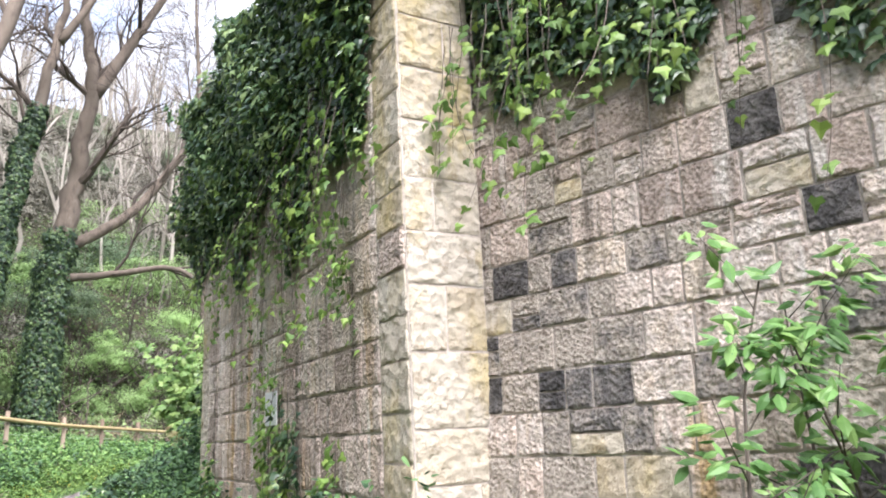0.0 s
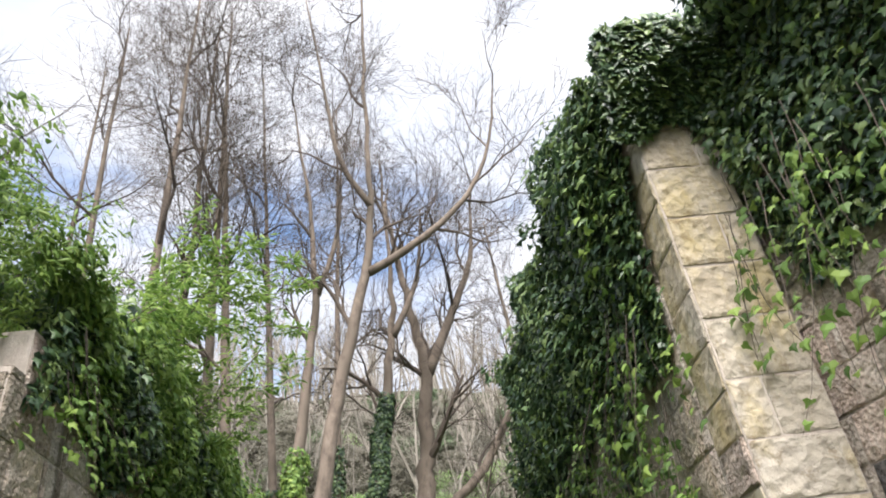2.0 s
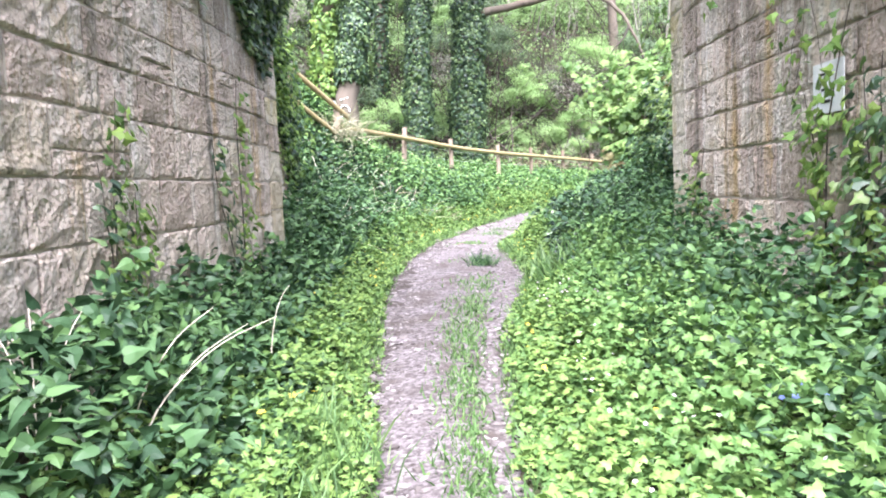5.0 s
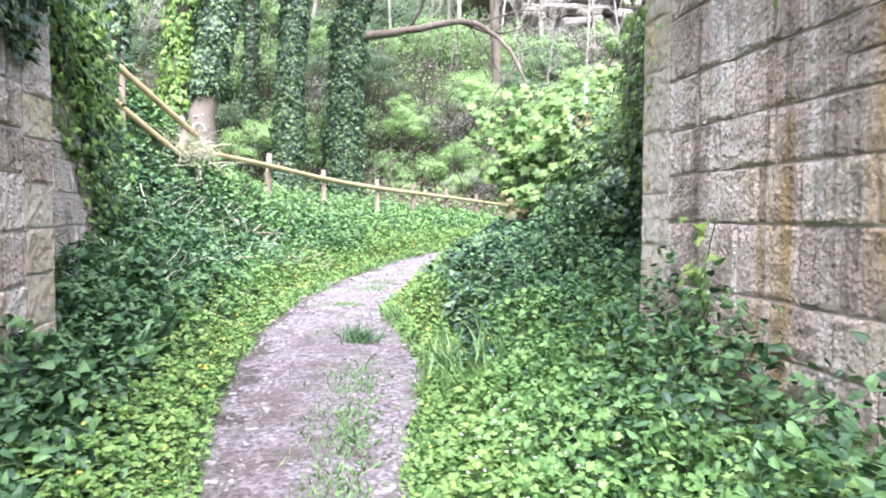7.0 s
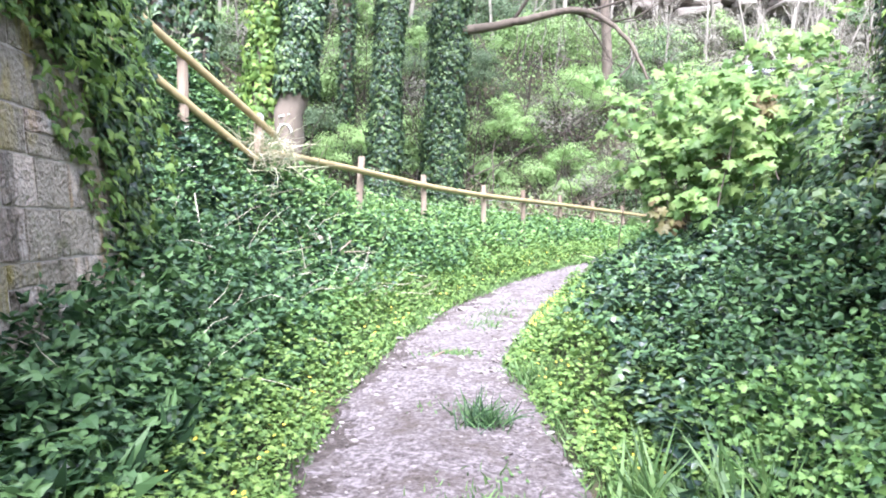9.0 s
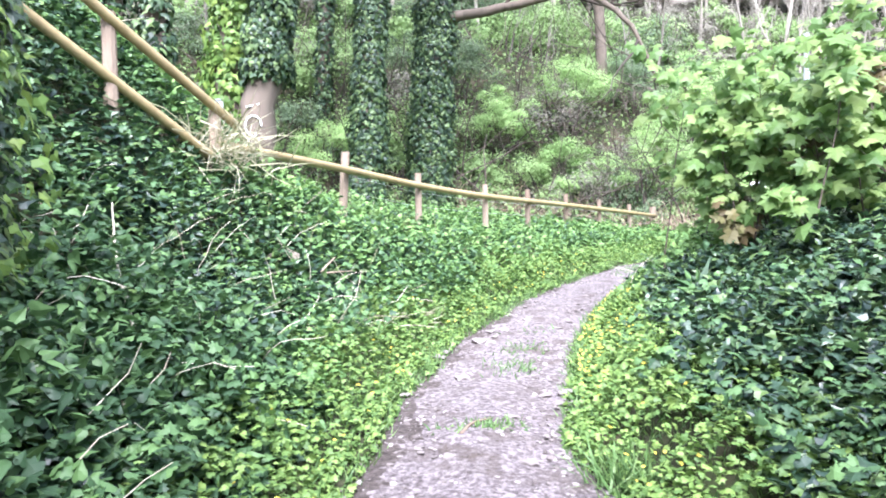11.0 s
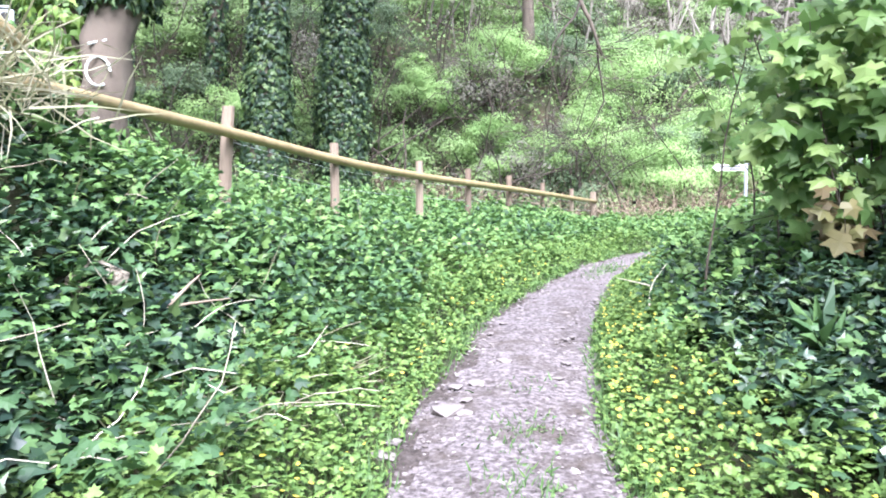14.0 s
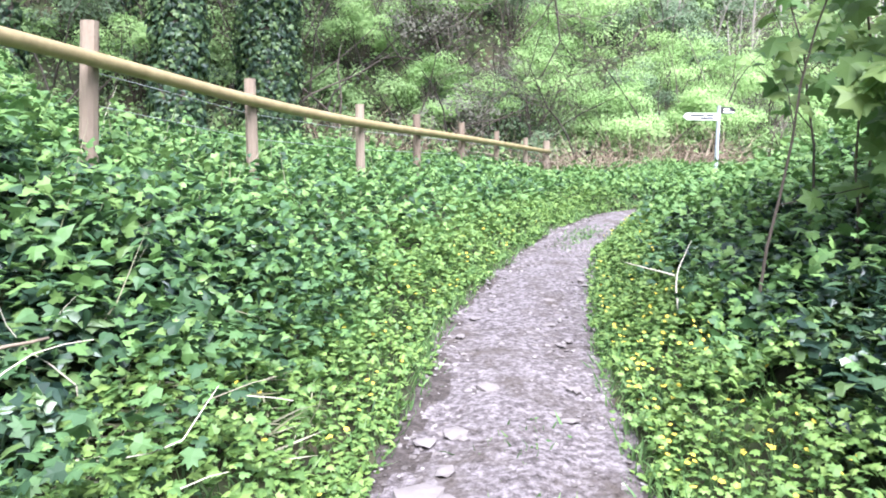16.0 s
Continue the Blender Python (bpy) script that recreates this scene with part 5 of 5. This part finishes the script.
def blades(rng, x, y, length, material_tilt=0.5):
    n = len(x)
    p = np.stack([x, y, land(x, y) - 0.01], -1)
    up = np.stack([rng.normal(size=n) * material_tilt, rng.normal(size=n) * material_tilt, np.ones(n)], -1)
    side = np.cross(up, rng.normal(size=(n, 3)))
    return scatter(p, side, rng.uniform(0.5, 1.3, n) * length, BLADE, rng, up)


x, y = verge(rng, 46000, (-3, 26), -0.12, 0.8)
m = rng.random(len(x)) < 0.2 + 0.8 * patch(x, y, 1.7, 10)
x, y = x[m], y[m]
stuff("edge_grass", "fine short grass along the path edge", "grass", M_GRASS, [blades(rng, x, y, 0.13)])
# tufts along the middle of the path
gx_, gy_ = [], []
for cy, spread_y, n in ((0.5, 0.8, 700), (2.0, 0.8, 900), (3.6, 0.9, 900), (5.2, 0.8, 800), (6.6, 0.7, 700), (8.0, 0.5, 400), (9.9, 0.3, 150), (11.7, 0.12, 260), (13.6, 0.3, 200), (14.4, 0.4, 220), (15.4, 0.2, 60), (21.2, 0.6, 500)):
    n = int(n * 0.7)
    k = rng.normal(size=n) * spread_y * 0.6 + cy
    off = (0.62 if cy < 9 else 0.55)
    gx_.append(left_edge(k) + (right_edge(k) - left_edge(k)) * (off + rng.normal(size=n) * 0.09))
    gy_.append(k)
x, y = np.concatenate(gx_), np.concatenate(gy_)
n = len(x)
p = np.stack([x, y, on_path(x, y)], -1)
stuff("path_grass", "worn tufts of short grass down the middle of the path", "grass", M_GRASS,
      [scatter(p, np.cross(np.stack([rng.normal(size=n) * 0.5, rng.normal(size=n) * 0.5, np.ones(n)], -1), rng.normal(size=(n, 3))), rng.uniform(0.4, 1.2, n) * 0.085, (BLADE[0] * np.array([1, 1.7, 1]), BLADE[1]), rng,
               np.stack([rng.normal(size=n) * 0.6, rng.normal(size=n) * 0.6, np.ones(n)], -1)),
       scatter(p[::2] + np.array([0, 0, 0.012]), np.array([0, 0, 1.0]) + rng.normal(size=(len(p[::2]), 3)) * 0.4, 0.03, LOBED, rng)])


def tuft(name, label, place, count, length, seed, material=M_GRASS, wide=0.06, lean=0.55):
    r = np.random.default_rng(seed)
    up = np.stack([r.normal(size=count) * lean, r.normal(size=count) * lean, np.ones(count)], -1)
    p = np.array(place) * 0 + r.normal(size=(count, 3)) * np.array([wide, wide, 0])
    v, f = scatter(p, np.cross(up, r.normal(size=(count, 3))), r.uniform(0.5, 1.2, count) * length, (BLADE[0] * np.array([1, 0.55, 1.4]), BLADE[1]), r, up)
    ob = raw_mesh(name, v, f, material)
    ob.location = place
    return tagged(ob, label, "grass tuft", group="grass tufts")


tuft("grass_tuft", "dark coarse grass tuft growing in the path", (0.40, 9.6, on_path(0, 9.6)), 200, 0.24, 91, M_NETTLE, 0.10, 0.8)
for i, (x, y, ln) in enumerate(((1.25, 6.9, 0.5), (1.5, 7.4, 0.55), (1.15, 7.8, 0.45), (1.7, 6.6, 0.5), (0.95, 10.6, 0.28))):
    tuft("grass_tuft", "long arching blades of coarse grass beside the path", (x, y, gz(x, y, 0)), 90, ln, 92 + i, M_GRASS, 0.10, 0.55)
for i, (x, y) in enumerate(((-0.75, 1.6), (-0.6, 2.2), (-0.85, 2.6), (-0.5, 1.3))):
    tuft("grass_tuft", "soft fresh grass clump at the path edge", (x, y, gz(x, y, 0)), 260, 0.26, 98 + i, M_GRASS, 0.16, 0.5)


def flowers(name, label, material, rng, x, y, lift, size):
    n = len(x)
    p = np.stack([x, y, land(x, y) + lift], -1)
    return stuff(name, label, "flowers", material, [scatter(p, np.array([0, -0.25, 1.0]) + rng.normal(size=(n, 3)) * 0.3, rng.uniform(0.7, 1.2, n) * size, FLOWER, rng)])


x, y = verge(rng, 2200, (4, 22), 0.0, 0.65)
m = rng.random(len(x)) < 0.03 + 0.22 * patch(x, y, 1.6, 2) * smooth(6, 9, y) + 0.5 * smooth(11.5, 13, y) * (1 - smooth(17, 19, y)) * (x > right_edge(y))
x, y = x[m], y[m]
flowers("celandine_flowers", "small yellow celandine flowers along the path edge", M_YELLOW, rng, x, y, 0.15 + 0.1 * smooth(0.2, 0.6, edge_gap(x, y)), 0.034)
x = np.array([-0.80, -0.74, -0.83, -0.9, 0.62, 0.55, 0.60, 1.0])
y = np.array([2.80, 2.86, 2.72, 2.35, 4.6, 3.9, 3.3, 2.2])
flowers("dandelion_flowers", "bright yellow dandelion heads by the path", M_YELLOW, rng, x, y, np.full(8, 0.22), 0.055)
x, y = field(rng, 260, (0.5, 2.2), (-1, 6), lambda x, y, r: (x - right_edge(y) > 0.2) & clear_of_walls(x, y))
flowers("herb_robert_flowers", "tiny pale pink flowers dotted through the herbs", M_PINK, rng, x, y, np.full(len(x), 0.36), 0.02)
flowers("alkanet_flowers", "small blue flowers among broad leaves", M_BLUE, rng, np.array([1.35, 1.40, 1.33, 1.44]), np.array([1.55, 1.6, 1.62, 1.5]), np.array([0.42, 0.45, 0.40, 0.43]), 0.03)

# broad tongues of dock and fern
brd = np.random.default_rng(111)
for x, y, s in ((1.7, 3.6, 0.3), (1.9, 4.1, 0.32), (1.55, 1.55, 0.26), (1.75, 1.3, 0.28), (3.05, 22.35, 0.4), (-1.55, 7.2, 0.36), (-1.3, 12.6, 0.3), (2.1, 12.2, 0.3)):
    k = 14
    up = np.stack([brd.normal(size=k) * 0.8, brd.normal(size=k) * 0.8, np.full(k, 0.9)], -1)
    v, f = scatter(brd.normal(size=(k, 3)) * 0.03, np.cross(up, brd.normal(size=(k, 3))) + np.array([0, 0, 0.6]), s * brd.uniform(0.7, 1.2, k), LANCE, brd, up)
    ob = raw_mesh("dock_plant", v, f, M_NETTLE)
    ob.location = (x, y, gz(x, y, 0.03))
    tagged(ob, "rosette of long tongue-shaped green leaves", "plant", group="dock plants")

for x, y, s in ((-1.62, 7.15, 0.42), (-1.5, 7.5, 0.36), (-1.75, 6.8, 0.38), (-1.45, 8.0, 0.34), (1.95, 2.2, 0.42), (2.0, 2.7, 0.4), (2.75, 13.9, 0.4)):
    k = 18
    up = np.stack([brd.normal(size=k) * 0.6, brd.normal(size=k) * 0.6, np.full(k, 1.0)], -1)
    v, f = scatter(brd.normal(size=(k, 3)) * 0.03, np.cross(up, brd.normal(size=(k, 3))) + np.array([0, 0, 0.5]), s * brd.uniform(0.6, 1.15, k), (LANCE[0] * np.array([1, 0.75, 1.6]), LANCE[1]), brd, up)
    ob = raw_mesh("fern", v, f, M_NETTLE)
    ob.location = (x, y, gz(x, y, 0.15))
    tagged(ob, "clump of dark strap-leaved fern among the weeds", "fern", group="ferns")

# ---- stones and dead wood ----
rng = np.random.default_rng(121)
ICO = bmesh.new()
bmesh.ops.create_icosphere(ICO, subdivisions=1, radius=0.5)
ICO_V = np.array([tuple(v.co) for v in ICO.verts])
ICO_F = np.array([[v.index for v in f.verts] for f in ICO.faces])
ICO.free()
pieces = []
for k in range(6):
    sv = ICO_V * (1 + rng.normal(size=ICO_V.shape) * 0.16) * np.array([1, rng.uniform(0.6, 0.9), rng.uniform(0.35, 0.6)])
    n = 1500
    y = rng.uniform(-3, 23.5, n)
    t = rng.uniform(0.02, 0.98, n)
    x = left_edge(y) + (right_edge(y) - left_edge(y)) * t
    size = 0.008 + 0.03 * rng.random(n) ** 3 + 0.02 * (rng.random(n) < 0.06)
    p = np.stack([x, y, on_path(x, y) + 0.012 * np.cos((t - 0.5) * 9)], -1)
    pieces.append(scatter(p, np.array([0, 0, 1.0]) + rng.normal(size=(n, 3)) * 0.15, size * 1.6, (sv, ICO_F), rng))
stuff("path_pebbles", "small pale stones trodden into the path", "stones", M_PEBBLE, pieces)
for x, y, s in ((0.10, 14.45, 0.16), (0.0, 14.25, 0.22), (0.15, 14.6, 0.09), (0.75, 14.3, 0.13), (1.1, 12.6, 0.30), (0.95, 12.3, 0.22), (0.55, 15.0, 0.3), (1.3, 16.2, 0.22), (0.2, 13.3, 0.2), (0.9, 15.6, 0.18), (0.45, 11.0, 0.14), (-0.35, 12.7, 0.12)):
    sv = ICO_V * (1 + rng.normal(size=ICO_V.shape) * 0.14) * np.array([1, rng.uniform(0.6, 0.9), 0.28])
    ob = raw_mesh("stone", sv * s, ICO_F, M_PEBBLE)
    ob.location = (x, y, float(on_path(x, y)) + 0.01)
    ob.rotation_euler = (0, 0, rng.uniform(0, 6))
    tagged(ob, "flat pale stone set in the path", "stone", group="path stones")


embed = [(float(left_edge(b) + (right_edge(b) - left_edge(b)) * rng.uniform(0.1, 0.95)), float(b), float(rng.uniform(0.05, 0.17))) for b in rng.uniform(10.5, 19.5, 55)]
for x, y, s in embed:
    sv = ICO_V * (1 + rng.normal(size=ICO_V.shape) * 0.16) * np.array([1, rng.uniform(0.5, 0.9), 0.22])
    ob = raw_mesh("stone", sv * s, ICO_F, M_PEBBLE)
    ob.location = (x, y, float(on_path(x, y)) + 0.006)
    ob.rotation_euler = (rng.normal() * 0.06, rng.normal() * 0.06, rng.uniform(0, 6))
    tagged(ob, "worn grey stone trodden into the path", "stone", group="path stones")
sv = ICO_V * (1 + rng.normal(size=ICO_V.shape) * 0.12) * np.array([1, 0.6, 0.3])
boulder = raw_mesh("stone", sv * 0.45, ICO_F, M_STONE_BROWN)
boulder.location = (1.08, 11.3, float(on_path(1.0, 11.3)) + 0.02)
tagged(boulder, "flat brown stone at the edge of the path", "stone", group="path stones")


def dead(name, label, lines, r0, material=M_DEAD, category="dead stem"):
    base = np.array(lines[0][0], float)
    top = tagged(empty(name, base), label, category)
    for ln in lines:
        line = smooth_line(np.array(ln, float) - base, 6)
        line[1:-1] += rng.normal(size=line[1:-1].shape) * r0 * 0.10
        raw_mesh("stem", *tube(line, np.linspace(r0, r0 * 0.35, len(line)), 6), material, top, True)
    return top


def stalk(x, y, tips, label, r0=0.005):
    z = gz(x, y, 0)
    dead("dead_stalk", label, [[(x, y, z), (x + 0.25 * (a - x), y + 0.3 * (b - y), z + 0.6 * (c - z)), (x + 0.6 * (a - x), y + 0.7 * (b - y), z + 0.88 * (c - z)), (a, b, c)] for a, b, c in tips], r0)


stalk(-1.30, 1.6, [(-0.98, 2.0, 0.55), (-0.70, 2.0, 0.50), (-0.92, 2.3, 0.42)], "pale dry forked stalk leaning over the nettles")
stalk(-1.52, 1.5, [(-1.45, 1.8, 0.60), (-1.62, 1.7, 0.66), (-1.35, 1.9, 0.62), (-1.7, 1.6, 0.55)], "pale branching dead weed stalk beside the wall")
stalk(-1.15, 3.4, [(-1.0, 3.5, 0.45)], "thin dry stalk standing in the weeds")
dead("dead_branch", "bleached curved dead branch rising out of the ivy", [[(-2.25, 9.6, 0.5), (-2.2, 9.7, 0.8), (-2.42, 10.4, 1.1), (-2.75, 10.6, 1.6)], [(-2.3, 9.9, 0.9), (-2.55, 9.9, 1.1), (-2.6, 9.8, 1.25)]], 0.022)
dead("dead_branch", "thin bleached branch on the ivy bank", [[(-2.0, 11.0, 0.9), (-2.25, 11.4, 1.25), (-2.5, 12.0, 1.7)]], 0.014)
dead("dead_branch", "dead branch lying on the slope", [[(2.75, 16.3, 0.55), (2.9, 16.6, 0.75), (3.3, 17.0, 0.95)], [(2.9, 16.6, 0.75), (2.7, 17.0, 0.8)]], 0.009)
dead("fallen_branch", "brown fallen branch among the weeds", [[(-1.75, 14.3, 0.85), (-1.3, 14.7, 0.95), (-0.95, 15.0, 0.95)], [(-1.3, 14.7, 0.95), (-1.15, 15.1, 1.12)]], 0.017, M_POST, "branch")
rock_v = ICO_V * (1 + rng.normal(size=ICO_V.shape) * 0.14) * np.array([1, 0.8, 0.85])
rock = raw_mesh("rock", rock_v * 0.42, ICO_F, M_LICHEN)
rock.location = (-1.7, 14.6, gz(-1.7, 14.6, 0.2))
tagged(rock, "pale lichened rock lying in the weeds on the bank", "rock")
dead("stick", "short brown stick lying on the path", [[(0.05, 11.5, 0.02), (0.15, 11.75, 0.03), (0.3, 11.8, 0.04)]], 0.014, M_POST, "stick")
# dry grass caught round the rail joint
n = 340
q = np.array((-2.45, 15.1, 2.35)) + rng.normal(size=(n, 3)) * np.array([0.25, 0.3, 0.14])
up = rng.normal(size=(n, 3)) + np.array([0.5, -0.5, 0.5])
stuff("dry_grass", "tangle of dry straw-coloured grass caught on the rail joint", "grass", M_GRASS_DRY, [scatter(q, np.cross(up, rng.normal(size=(n, 3))), rng.uniform(0.4, 1.2, n) * 0.55, (BLADE[0] * np.array([1, 0.3, 1]), BLADE[1]), rng, up)])
x, y = field(rng, 900, (-4.5, 2), (15, 24), lambda x, y, r: (left_edge(y) - x > 1.2) & (r < 0.6))
n = len(x)
up = np.stack([rng.normal(size=n) * 0.7, rng.normal(size=n) * 0.7, np.ones(n)], -1)
stuff("dry_stalks", "scattered dry grass stalks by the fence", "grass", M_GRASS_DRY, [scatter(np.stack([x, y, land(x, y)], -1), np.cross(up, rng.normal(size=(n, 3))), rng.uniform(0.4, 1.1, n) * 0.9, (BLADE[0] * np.array([1, 0.16, 1]), BLADE[1]), rng, up)])

n = 700
y = rng.uniform(13.2, 15.6, n)
x = left_edge(y) - rng.uniform(0.25, 1.1, n)
m = patch(x, y, 2.6, 21) > 0.55
x, y = x[m], y[m]
n = len(x)
up = np.stack([rng.normal(size=n), rng.normal(size=n), np.full(n, 0.25)], -1)
stuff("dead_litter", "brown dead stalks and litter lying on the bank", "litter", M_GRASS_DRY, [scatter(np.stack([x, y, land(x, y) + 0.05 + 0.1 * rng.random(n)], -1), np.cross(up, rng.normal(size=(n, 3))), rng.uniform(0.4, 1.2, n) * 0.22, (BLADE[0] * np.array([1, 0.5, 1]), BLADE[1]), rng, up)])

n = 260
y = rng.uniform(7.5, 15.5, n)
x = left_edge(y) - rng.uniform(0.6, 2.6, n)
bits = []
for a, b in zip(x, y):
    line = wander((a, b, float(land(a, b)) + 0.1), (rng.normal(), rng.normal(), 0.7), rng.uniform(0.35, 0.9), 6, rng, 0.22, -0.10)
    bits.append(tube(line, np.linspace(0.005, 0.002, len(line)), 3))
stuff("dead_stems", "pale dead bramble stems arching through the ivy", "dead stems", M_DEAD, bits)
bits = []
for _ in range(240):
    b = rng.uniform(33.5, 44)
    a = rng.uniform(-8, 22)
    z = float(land(a, b))
    line = wander((a, b, z), (rng.normal() * 0.5, rng.normal() * 0.2, 1), rng.uniform(2.0, 5.5), 7, rng, 0.16, -0.02)
    bits.append(tube(line, np.linspace(0.04, 0.01, len(line)), 4))
stuff("bush_stems", "thin dark stems of the bushes behind the fence", "stems", M_TWIG, bits)
